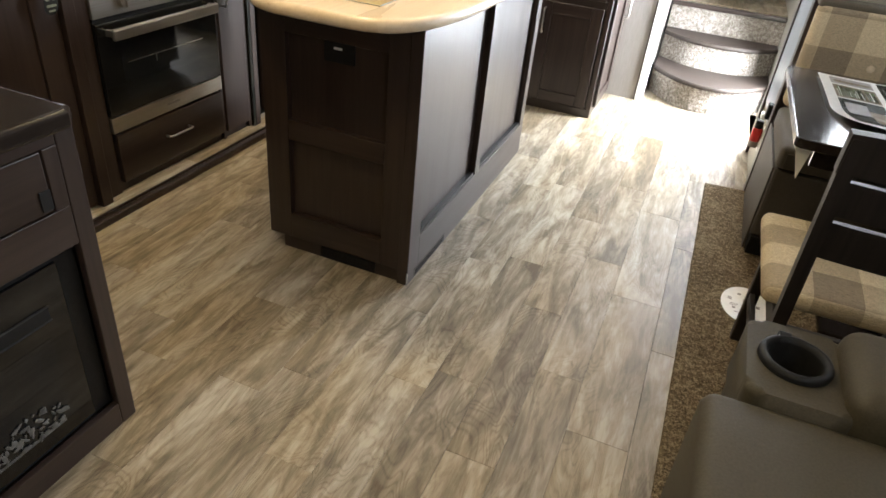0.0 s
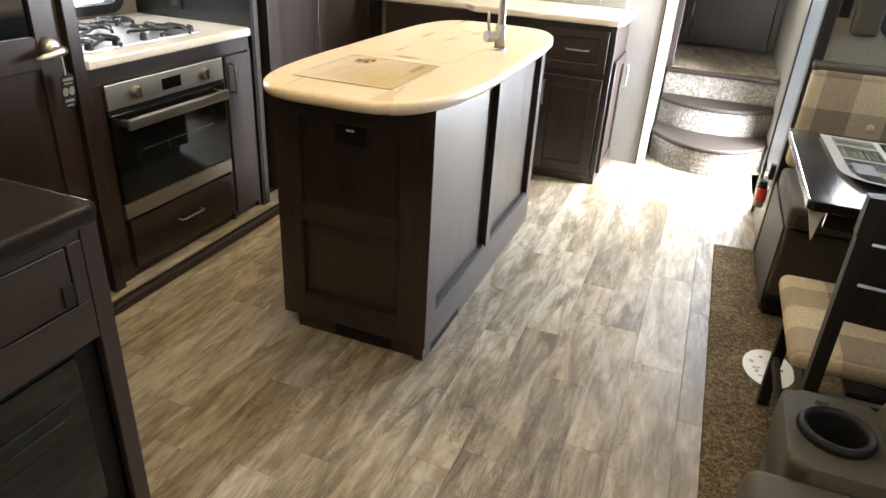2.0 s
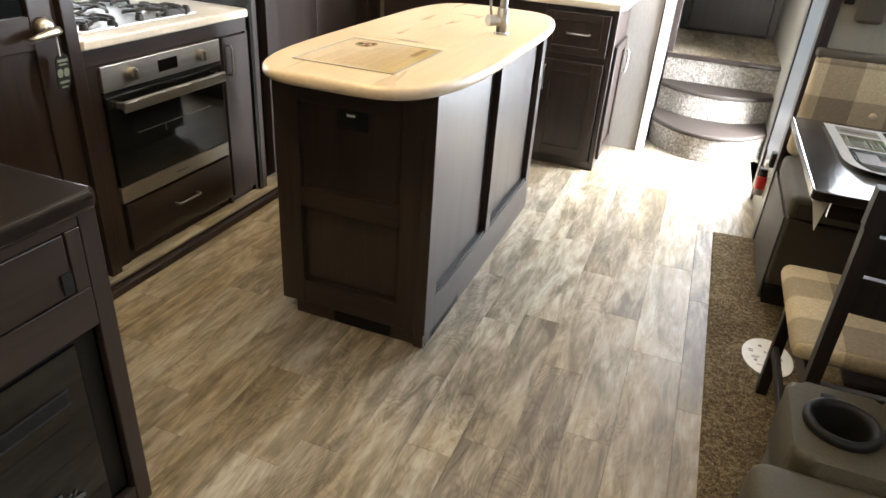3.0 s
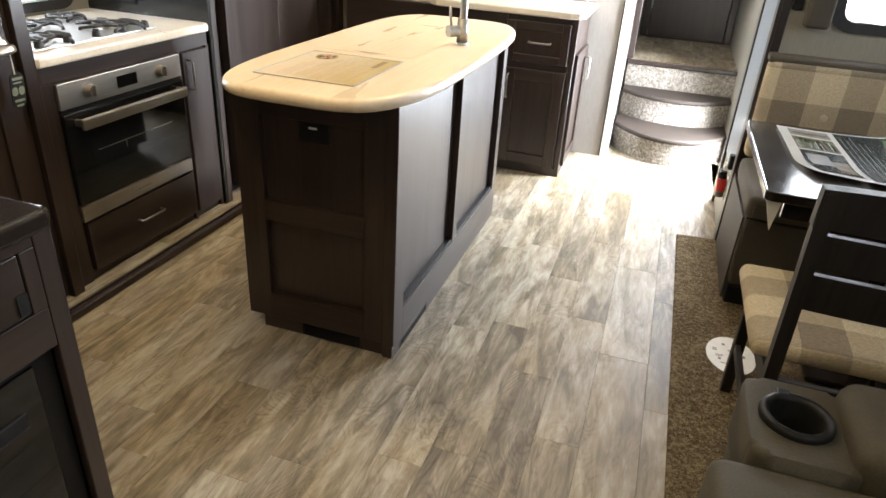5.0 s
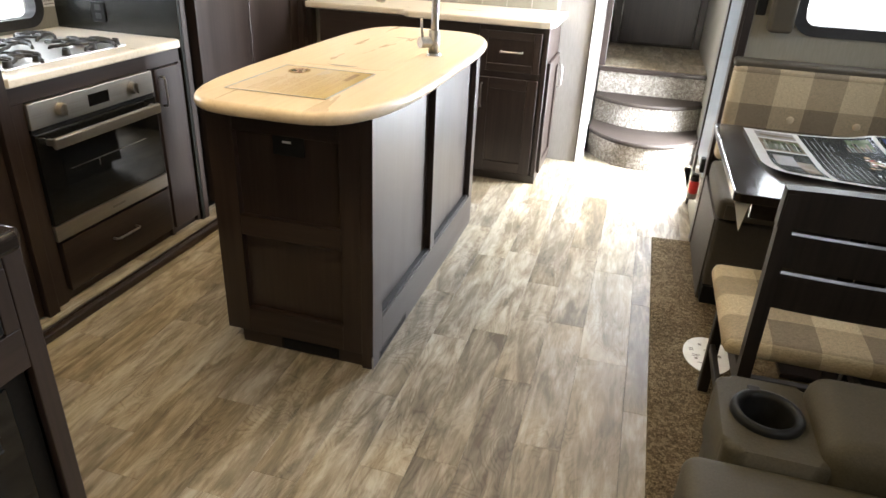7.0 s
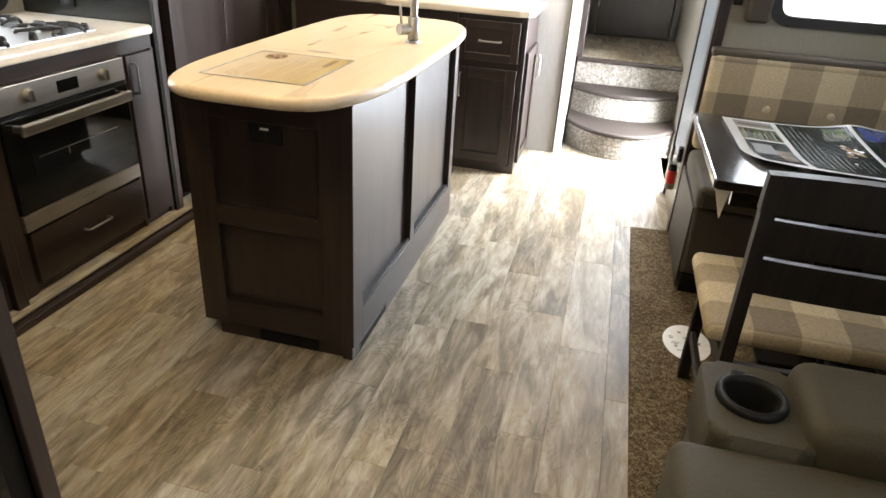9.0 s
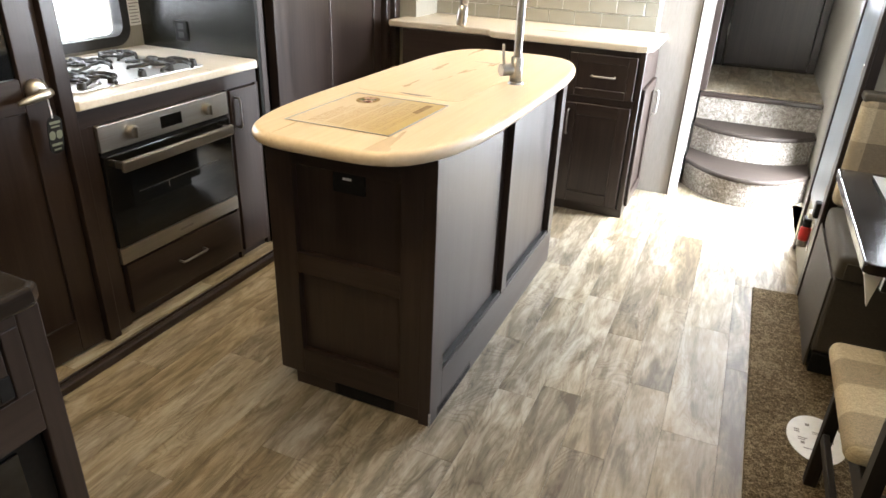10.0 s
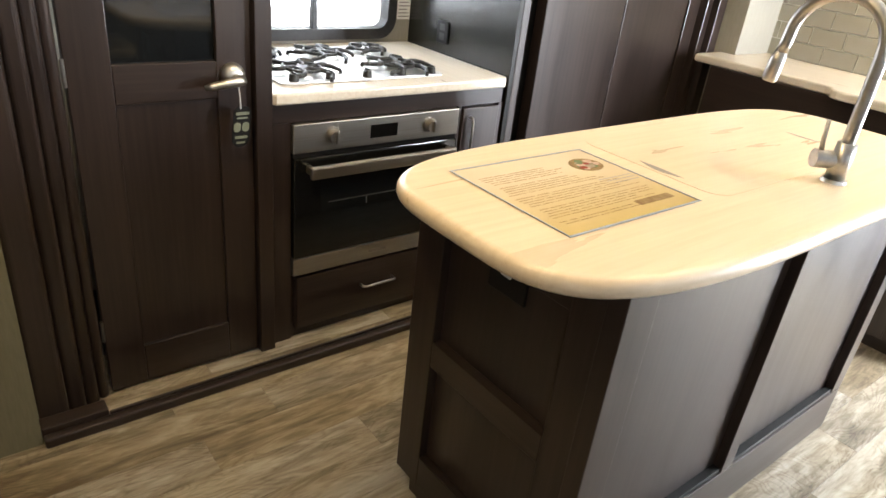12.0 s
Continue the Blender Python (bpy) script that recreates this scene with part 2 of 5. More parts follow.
ESP_A, ESP_B = (0.0152, 0.0096, 0.0076), (0.0340, 0.0222, 0.0178)
M = {
    "plank": plank_vinyl("vinyl_plank_lengthwise", 1),
    "plank_x": plank_vinyl("vinyl_plank_crosswise", 0),
    "wood_z": wood("dark_stained_wood_upright", ESP_A, ESP_B, 2, 0.33, 0.55),
    "wood_y": wood("dark_stained_wood_lengthwise", ESP_A, ESP_B, 1, 0.33, 0.55),
    "wood_x": wood("dark_stained_wood_crosswise", ESP_A, ESP_B, 0, 0.33, 0.55),
    "chair_wood": wood("black_brown_lacquered_wood", (0.010, 0.008, 0.007), (0.022, 0.017, 0.014), 2, 0.5, 0.3),
    "table_wood": surface("black_brown_laminate", (0.012, 0.009, 0.008), (0.022, 0.017, 0.014), 0.17, (40, 8, 40), 2.0, rvar=0.05, spec=0.35),
    "tread": wood("brown_vinyl_tread", (0.020, 0.0145, 0.012), (0.042, 0.032, 0.026), 0, 0.58, 0.3),
    "counter": wood("cream_streaked_laminate", (0.60, 0.480, 0.330), (0.70, 0.582, 0.430), 1, 0.30),
    # Crosswise laminate in a paler, cooler tone; daylight is put into its colour.
    "counter_x_daylit": wood("cream_streaked_laminate_crosswise_daylit", (0.58, 0.51, 0.41), (0.70, 0.64, 0.54), 0, 0.30),
    "carpet": carpet_pile("brown_flecked_carpet", (0.052, 0.036, 0.019), (0.135, 0.099, 0.056), (0.30, 0.236, 0.15)),
    "stair_carpet": carpet_pile("grey_flecked_stair_carpet", (0.115, 0.099, 0.080), (0.225, 0.202, 0.172), (0.42, 0.39, 0.35)),
    "wall": surface("greige_wallboard", (0.27, 0.255, 0.21), (0.315, 0.297, 0.248), 0.6, (140, 140, 18), 1.5, bump=0.15),
    "wall_light": surface("pale_wallboard", (0.255, 0.234, 0.214), (0.305, 0.282, 0.26), 0.55, (150, 150, 20), 1.5, bump=0.2),
    "ceiling": surface("white_ceiling_panel", (0.72, 0.71, 0.68), (0.78, 0.77, 0.74), 0.7, (30, 30, 30)),
    "white_trim": surface("white_trim", (0.66, 0.65, 0.62), (0.73, 0.72, 0.69), 0.45, (30, 30, 8)),
    "tile": surface("greige_glazed_tile", (0.255, 0.243, 0.20), (0.31, 0.295, 0.248), 0.16, (6, 6, 6), 3.0),
    "grout": surface("pale_grout", (0.48, 0.46, 0.42), (0.56, 0.54, 0.49), 0.85, (200, 200, 200), bump=0.3),
    "steel": surface("brushed_steel", (0.35, 0.325, 0.285), (0.46, 0.43, 0.385), 0.42, (400, 4, 400), 3.0, metal=1.0, bump=0.05),
    "tray_steel": surface("polished_steel", (0.62, 0.61, 0.59), (0.72, 0.71, 0.69), 0.40, (60, 60, 60), 3.0, metal=1.0),
    "chrome": surface("brushed_nickel", (0.37, 0.35, 0.32), (0.48, 0.46, 0.425), 0.33, (60, 60, 60), 3.0, metal=1.0),
    "seal": surface("pale_blue_painted_metal", (0.24, 0.30, 0.36), (0.32, 0.38, 0.44), 0.32, (40, 40, 3), 3.0),
    "alu": surface("anodised_aluminium", (0.62, 0.64, 0.66), (0.72, 0.74, 0.76), 0.25, (40, 40, 3), 3.0, metal=1.0),
    "black_glass": surface("black_oven_glass", (0.004, 0.004, 0.004), (0.007, 0.007, 0.007), 0.06, (5, 5, 5), 1.0, rvar=0.02),
    "dark_pane": surface("dark_glass_pane", (0.006, 0.007, 0.008), (0.010, 0.011, 0.012), 0.05, (5, 5, 5), 1.0, rvar=0.02, spec=0.5),
    "black": surface("black_plastic", (0.006, 0.006, 0.006), (0.012, 0.012, 0.012), 0.48, (90, 90, 90), bump=0.1, spec=0.25),
    "iron": surface("black_cast_iron", (0.012, 0.012, 0.012), (0.026, 0.025, 0.024), 0.5, (250, 250, 250), bump=0.3),
    "rubber": surface("black_window_rubber", (0.014, 0.014, 0.015), (0.028, 0.028, 0.030), 0.5, (60, 60, 60)),
    "leather": surface("grey_brown_leatherette", (0.044, 0.037, 0.022), (0.068, 0.058, 0.036), 0.64, (230, 230, 230), 3.0, bump=0.35, dist=0.0015, spec=0.35),
    "leather_dark": surface("dark_brown_leatherette", (0.040, 0.034, 0.027), (0.062, 0.053, 0.043), 0.62, (230, 230, 230), 3.0, bump=0.3, dist=0.0015),
    "leather_tan": surface("taupe_leatherette", (0.052, 0.044, 0.031), (0.076, 0.064, 0.046), 0.68, (230, 230, 230), 3.0, bump=0.3, dist=0.0015),
    "plaid_xy": plaid_cloth("check_cloth_flat", (0, 1), 0.23, (0.1, 0.35)),
    "plaid_xz": plaid_cloth("check_cloth_upright", (0, 2), 0.262, (0.02, 0.18)),
    "button": surface("cream_cloth_button", (0.42, 0.35, 0.25), (0.50, 0.42, 0.31), 0.85, (300, 300, 300), bump=0.3),
    "paper": surface("white_paper", (0.68, 0.67, 0.64), (0.78, 0.77, 0.74), 0.55, (40, 40, 40)),
    "print_brown": surface("brown_print", (0.20, 0.13, 0.06), (0.34, 0.24, 0.12), 0.25, (60, 60, 60)),
    # Darker olive copy of the wallboard; the wall's shade is in its colour.
    "wall_shaded": surface("shaded_greige_wallboard", (0.165, 0.155, 0.10), (0.21, 0.195, 0.13), 0.6, (140, 140, 18), 1.5, bump=0.15),
    "ink": surface("grey_ink", (0.16, 0.14, 0.13), (0.24, 0.22, 0.20), 0.4, (60, 60, 60)),
    "ink_dark": surface("black_print", (0.012, 0.020, 0.021), (0.030, 0.042, 0.042), 0.16, (25, 25, 25)),
    "print_green": surface("green_print", (0.06, 0.10, 0.045), (0.20, 0.24, 0.13), 0.16, (40, 40, 40), 30.0),
    "print_blue": surface("blue_print", (0.035, 0.05, 0.16), (0.10, 0.13, 0.30), 0.16, (40, 40, 40), 30.0),
    "print_tan": surface("tan_print", (0.20, 0.16, 0.11), (0.46, 0.40, 0.32), 0.16, (45, 45, 45), 30.0),
    "red": surface("red_enamel", (0.42, 0.018, 0.015), (0.52, 0.03, 0.025), 0.3, (30, 30, 30)),
    "white_plastic": surface("white_plastic", (0.70, 0.70, 0.69), (0.78, 0.78, 0.77), 0.4, (30, 30, 30)),
    "ember": surface("grey_glass_embers", (0.02, 0.02, 0.02), (0.13, 0.13, 0.125), 0.35, (60, 60, 60)),
    "glass": glass_pane("window_glass", (1.0, 1.0, 1.0)),
    "gravel": surface("pale_gravel", (0.30, 0.29, 0.27), (0.46, 0.45, 0.42), 0.9, (30, 30, 30), 0.4, bump=0.4, dist=0.01),
    "tag_print": surface("pale_green_tag_print", (0.15, 0.17, 0.12), (0.21, 0.23, 0.17), 0.5, (60, 60, 60)),
    "dark_panel": surface("black_brown_gloss_panel", (0.0060, 0.0062, 0.0050), (0.0110, 0.0112, 0.0090), 0.24, (30, 30, 4), 2.0, rvar=0.08),
    "satin": surface("satin_nickel", (0.62, 0.58, 0.51), (0.74, 0.70, 0.63), 0.30, (60, 60, 60), 3.0, metal=1.0),
    "print_red": surface("red_print", (0.16, 0.030, 0.022), (0.34, 0.085, 0.055), 0.18, (60, 60, 60), 30.0),
    "print_pink": surface("pale_pink_print", (0.42, 0.27, 0.21), (0.62, 0.47, 0.40), 0.18, (50, 50, 50), 30.0),
    "lamp_glow": None,
}
_far = Nodes("bright_hazy_distance")
_fcol = _far.ramp(_far.noise(_far.coords((0.9, 0.9, 1.4)), 1.0, 4.0), [(0.35, (0.80, 0.88, 0.84)), (0.6, (1.0, 1.0, 1.0))])
_far.link(_fcol, _far.b.inputs["Emission Color"])
_far.b.inputs["Emission Strength"].default_value = 1.6
_pr = Nodes("cream_to_gold_print")
_px = _pr.add("ShaderNodeSeparateXYZ")
_pr.link(_pr.coords((3.0, 3.0, 3.0)), _px.inputs["Vector"])
_pf = _pr.math("ADD", _pr.math("ADD", _px.outputs[0], 0.42), _pr.math("MULTIPLY", _pr.noise(_pr.coords((14, 5, 5)), 1.0, 3.0), 0.22))
M["placard"] = _pr.done(_pr.ramp(_pf, [(0.25, (0.63, 0.535, 0.39)), (0.62, (0.56, 0.45, 0.27)), (1.0, (0.49, 0.37, 0.155))]), 0.2)
M["distance"] = _far.done((0.7, 0.7, 0.7), 0.9)
_glow = Nodes("warm_lamp_lens")
_glow.b.inputs["Emission Color"].default_value = (1.0, 0.80, 0.56, 1)
_glow.b.inputs["Emission Strength"].default_value = 6.0
M["lamp_glow"] = _glow.done((0.8, 0.75, 0.65), 0.4)

# ---- mesh helpers ----
ORIGIN = {}


def thing(name, at, label, category, group="", kind=""):
    """An empty at the base of a thing; its parts are given in world metres."""
    ob = new(name)
    ob.location = at
    ORIGIN[ob] = Vector(at)
    return tagged(ob, label, category, group, kind)


def part(name, bm, material, parent=None, label="", smooth=False):
    """Links a bmesh in world metres as one mesh object under a thing or a part."""
    at = ORIGIN.get(parent, Vector((0, 0, 0)))
    if at.length:
        bmesh.ops.translate(bm, verts=bm.verts, vec=-at)
    me = bpy.data.meshes.new(name)
    bmesh.ops.recalc_face_normals(bm, faces=bm.faces)
    bm.to_mesh(me)
    bm.free()
    if smooth:
        for p in me.polygons:
            p.use_smooth = smooth is True or abs(p.normal.z) < 0.995
    me.materials.append(M[material])
    ob = new(name, me)
    ob.parent = parent
    ORIGIN[ob] = at
    return tagged(ob, label)


def structure(name, bm, material, label, category):
    ob = part(name, bm, material)
    return tagged(ob, label, category, "", "structure")


def box(x0, x1, y0, y1, z0, z1, bevel=0.0, seg=2, bm=None):
    bm = bm or bmesh.new()
    made = bmesh.ops.create_cube(bm, size=1.0)["verts"]
    for v in made:
        v.co = Vector((x0 + (v.co.x + 0.5) * (x1 - x0), y0 + (v.co.y + 0.5) * (y1 - y0), z0 + (v.co.z + 0.5) * (z1 - z0)))
    if bevel:
        edges = list({e for v in made for e in v.link_edges})
        bmesh.ops.bevel(bm, geom=edges, offset=bevel, segments=seg, profile=0.5, affect="EDGES", clamp_overlap=True)
    return bm


def rod(a, b, r0, r1=None, seg=16, bm=None):
    """A round bar from a to b."""
    bm = bm or bmesh.new()
    a, b = Vector(a), Vector(b)
    m = Matrix.Translation((a + b) / 2) @ (b - a).to_track_quat("Z", "Y").to_matrix().to_4x4()
    bmesh.ops.create_cone(bm, cap_ends=True, segments=seg, radius1=r0, radius2=r0 if r1 is None else r1, depth=(b - a).length, matrix=m)
    return bm


def tube(points, r, seg=12, bm=None):
    """A round pipe along points."""
    bm = bm or bmesh.new()
    pts = [Vector(p) for p in points]
    rings, side = [], None
    for i, p in enumerate(pts):
        d = (pts[min(i + 1, len(pts) - 1)] - pts[max(i - 1, 0)]).normalized()
        side = (d.orthogonal() if side is None else side - d * side.dot(d)).normalized()
        up = d.cross(side)
        rr = r[i] if isinstance(r, (list, tuple)) else r
        rings.append([bm.verts.new(p + rr * (math.cos(t) * side + math.sin(t) * up)) for t in (2 * math.pi * k / seg for k in range(seg))])
    for u, w in zip(rings, rings[1:]):
        for k in range(seg):
            bm.faces.new((u[k], u[(k + 1) % seg], w[(k + 1) % seg], w[k]))
    bm.faces.new(rings[0][::-1])
    bm.faces.new(rings[-1])
    return bm


def bullnose(outline, z0, z1, r, seg):
    """A plate whose edge is rounded above and below by r."""
    n = len(outline)
    pts = [Vector(p) for p in outline]
    turn = sum(a.x * b.y - b.x * a.y for a, b in zip(pts, pts[1:] + pts[:1]))
    inward = []
    for k in range(n):
        d0, d1 = (pts[k] - pts[k - 1]).normalized(), (pts[(k + 1) % n] - pts[k]).normalized()
        n0, n1 = Vector((-d0.y, d0.x)), Vector((-d1.y, d1.x))
        inward.append((n0 + n1) / max(0.4, 1 + n0.dot(n1)) * (1 if turn > 0 else -1))
    levels = [(r * (1 - math.sin(t)), z0 + r * (1 - math.cos(t))) for t in (math.pi / 2 * k / seg for k in range(seg + 1))]
    levels += [(o, z0 + z1 - z) for o, z in reversed(levels)]
    bm = bmesh.new()
    loops = [[bm.verts.new((*(p + m * o), z)) for p, m in zip(pts, inward)] for o, z in levels]
    for a, b in zip(loops, loops[1:]):
        for k in range(n):
            bm.faces.new((a[k], a[(k + 1) % n], b[(k + 1) % n], b[k]))
    bm.faces.new(loops[0][::-1])
    bm.faces.new(loops[-1])
    return bm


def slab(outline, z0, z1, bevel=0.0, seg=3):
    """A flat plate with an outline of (x, y) and rounded edges."""
    if bevel:
        return bullnose(outline, z0, z1, bevel, seg)
    bm = bmesh.new()
    low = [bm.verts.new((x, y, z0)) for x, y in outline]
    high = [bm.verts.new((x, y, z1)) for x, y in outline]
    n = len(outline)
    top, bottom = bm.faces.new(high), bm.faces.new(low[::-1])
    for i in range(n):
        bm.faces.new((low[i], low[(i + 1) % n], high[(i + 1) % n], high[i]))
    return bm


def round_rect(u0, u1, v0, v1, r, seg=6):
    pts = []
    for cu, cv, a in ((u1 - r, v1 - r, 0), (u0 + r, v1 - r, 90), (u0 + r, v0 + r, 180), (u1 - r, v0 + r, 270)):
        for k in range(seg + 1):
            t = radians(a + 90 * k / seg)
            pts.append((cu + r * math.cos(t), cv + r * math.sin(t)))
    return pts


def ring(outer, inner, to_world, d0, d1):
    """A frame between two outlines of the same count, from depth d0 to d1."""
    bm = bmesh.new()
    o0, o1 = [bm.verts.new(to_world(u, v, d0)) for u, v in outer], [bm.verts.new(to_world(u, v, d1)) for u, v in outer]
    i0, i1 = [bm.verts.new(to_world(u, v, d0)) for u, v in inner], [bm.verts.new(to_world(u, v, d1)) for u, v in inner]
    n = len(outer)
    for k in range(n):
        j = (k + 1) % n
        for a, b in ((o0, o1), (i1, i0), (i0, o0), (o1, i1)):
            bm.faces.new((a[k], a[j], b[j], b[k]))
    return bm


def cushion(x0, x1, y0, y1, z0, z1, r, puff=0.0, seg=4):
    """A padded block with well-rounded edges and a swollen top."""
    bm = box(x0, x1, y0, y1, z0, z1, r, seg)
    if puff:
        bmesh.ops.subdivide_edges(bm, edges=[e for e in bm.edges if e.calc_length() > 0.12], cuts=5, use_grid_fill=True)
        for v in bm.verts:
            u, w = (v.co.x - x0) / (x1 - x0), (v.co.y - y0) / (y1 - y0)
            if v.co.z > (z0 + z1) / 2:
                v.co.z += puff * max(0.0, 16 * u * (1 - u) * w * (1 - w)) ** 0.5
    return bm


def hole_wall(name, axis, d0, d1, a0, a1, z0, z1, holes, material, label):
    """A wall across x or y from depth d0 to d1, with rectangular openings (a0, a1, z0, z1) cut through."""
    bm = bmesh.new()

    def piece(u0, u1, w0, w1):
        if u1 - u0 > 1e-4 and w1 - w0 > 1e-4:
            if axis == "x":
                box(d0, d1, u0, u1, w0, w1, bm=bm)
            else:
                box(u0, u1, d0, d1, w0, w1, bm=bm)

    at = a0
    for h0, h1, g0, g1 in sorted(holes):
        piece(at, h0, z0, z1)
        piece(h0, h1, z0, g0)
        piece(h0, h1, g1, z1)
        at = h1
    piece(at, a1, z0, z1)
    return structure(name, bm, material, label, "wall")

# ---- the shell ----
TOP = 2.15
structure("ground", box(-60, 60, -60, 60, -1.2, -1.0), "gravel", "pale gravel ground outside the vehicle", "ground")
structure("backdrop", box(-6.1, -6.0, -6.0, 12.0, -1.0, 5.0), "distance", "bright overexposed distance outside the kitchen window", "backdrop")
structure("backdrop", box(0.85, 7.0, 8.0, 8.1, -1.0, 5.0), "distance", "bright overexposed distance outside the dinette window", "backdrop")
floor = structure("floor", box(-1.62, 0.75, -1.6, 5.2, -0.16, -0.006), "black", "main floor of wood-look vinyl planks", "floor")
structure("ceiling", box(-2.7, 1.7, -1.8, 6.5, TOP, TOP + 0.06), "ceiling", "white panel ceiling", "ceiling")
hole_wall("wall_right", "x", 0.655, 0.735, 3.60, 4.74, -0.2, TOP, [(4.12, 4.74, 0.0, 1.95)], "wall", "greige side wall with the entry doorway")
structure("wall_stair_right", box(0.716, 0.79, 4.7405, 6.45, -0.2, TOP), "wall", "greige wallboard beside the stairs", "wall")
structure("wall_stair_left", box(-0.07, -0.012, 4.60, 6.45, -0.2, TOP), "wall_light", "pale wallboard beside the stairs", "wall")
structure("wall_stair_end", box(-0.2, 0.9, 6.33, 6.45, -0.2, TOP), "wall", "greige wall at the head of the stairs", "wall")
structure("wall_kitchen_back", box(-2.6, -0.012, 4.55, 4.60, -0.2, TOP), "wall_light", "pale wallboard behind the counter", "wall")
structure("wall_left_front", box(-1.70, -1.60, -1.6, 1.262, -0.2, TOP), "wall_shaded", "side wall behind the fireplace cabinet, coloured dark olive for shade", "wall")
structure("wall_left_back", box(-1.70, -1.62, 4.24, 4.55, -0.2, TOP), "wall", "greige side wall by the counter", "wall")
structure("wall_rear", box(-1.7, 1.7, -1.7, -1.6, -0.2, TOP), "wall", "greige rear wall", "wall")
# kitchen slide-out
hole_wall("wall_kitchen_slide", "x", -2.54, -2.47, 1.2, 4.3, -0.2, TOP, [(2.12, 2.86, 0.90, 1.60)], "wall", "greige slide-out wall with a window over the cooktop")
structure("wall_slide_near", box(-2.47, -1.66, 1.22, 1.30, -0.2, TOP), "wall_shaded", "end wall of the kitchen slide-out, coloured dark olive for shade", "wall")
structure("wall_slide_far", box(-2.47, -1.70, 4.24, 4.30, -0.2, TOP), "wall", "greige end wall of the kitchen slide-out", "wall")
slide_floor = structure("slide_floor", box(-2.47, -1.612, 1.30, 4.24, -0.2, -0.067), "black", "slide-out floor of wood-look vinyl planks", "floor")
# dinette slide-out
hole_wall("wall_dinette_end", "y", 3.52, 3.60, 0.655, 1.62, -0.2, TOP, [(0.885, 1.42, 1.055, 1.68)], "wall", "greige end wall of the dinette slide-out with a window")
hole_wall("wall_dinette_side", "x", 1.54, 1.62, -1.6, 3.52, -0.2, TOP, [(-0.35, 0.65, 1.15, 1.72), (2.05, 3.05, 1.10, 1.70)], "wall", "greige side wall of the dinette slide-out")
structure("dinette_floor", box(0.75, 1.54, -1.6, 3.52, -0.16, -0.006), "black", "floor under the carpet of the slide-out", "floor")
carpet = slab([(0.462, -1.6), (1.54, -1.6), (1.54, 3.515), (0.653, 3.515), (0.64, 3.50), (0.462, 3.485)], -0.004, 0.012, 0.006)
structure("carpet", carpet, "carpet", "brown flecked carpet with a bound edge", "carpet")
structure("trim_slide_threshold", box(-1.602, -1.572, 1.264, 4.24, 0.0, 0.030, 0.006), "wood_y", "dark wood threshold strip along the slide-out", "trim")
structure("trim_threshold_lip", box(-1.611, -1.6025, 1.432, 4.24, 0.0, 0.036, 0.003), "wood_y", "dark wood lip of the threshold strip", "trim")
structure("trim_threshold_block", box(-1.655, -1.6035, 1.264, 1.430, 0.0, 0.045, 0.004), "wood_y", "dark wood block at the end of the threshold", "trim")
for k, (y0, y1, x) in enumerate(((1.264, 1.345, -1.655), (1.345, 1.395, -1.70), (1.395, 1.435, -1.74), (1.435, 1.470, -1.785))):
    structure("trim_slide_jamb", box(x - 0.09, x, y0, y1 - 0.003, -0.06, TOP, 0.014, 4), "wood_z", "dark wood stepped trim of the slide-out", "trim")
structure("trim_slide_jamb", box(-1.86, -1.755, 4.125, 4.17, -0.06, TOP, 0.006), "wood_z", "dark wood upright trim beside the pantry", "trim")
structure("trim_slide_jamb", box(-1.83, -1.725, 4.173, 4.238, -0.06, TOP, 0.006), "wood_z", "dark wood upright trim beside the pantry", "trim")
structure("trim_stair_casing", box(-0.0115, 0.030, 5.155, 5.195, 0.53, TOP, 0.003), "wood_z", "dark wood casing at the top of the stairs", "trim")
structure("trim_corner", box(-0.0115, 0.0, 4.545, 4.61, 0.0, TOP, 0.003), "white_trim", "white corner trim at the foot of the stairs", "trim")
# Dark strip stands in for the shadow line along the white trim.
structure("trim_shadow_bead", box(-0.052, -0.0465, 4.541, 4.5495, 0.0, TOP), "wood_z", "thin dark strip drawn as the shadow line beside the white trim", "trim")
structure("trim_wall_edge", box(-0.046, -0.012, 4.538, 4.5495, 0.0, TOP, 0.003), "white_trim", "white flat trim at the foot of the stairs", "trim")
structure("trim_dinette_corner", box(0.640, 0.654, 3.49, 3.56, 0.0, TOP, 0.003), "wood_z", "dark wood corner trim of the slide-out", "trim")
structure("trim_dinette_face", box(0.654, 0.690, 3.506, 3.5195, 0.0, TOP, 0.003), "wood_z", "dark wood corner trim of the slide-out", "trim")
structure("trim_seal_strip", box(0.648, 0.6545, 3.565, 4.045, 0.30, TOP, 0.002), "seal", "pale blue-grey metal strip beside the entry door", "trim")
structure("trim_door_jamb", box(0.640, 0.6545, 4.05, 4.119, 0.0, 1.98, 0.004), "wood_z", "dark jamb of the entry doorway", "trim")


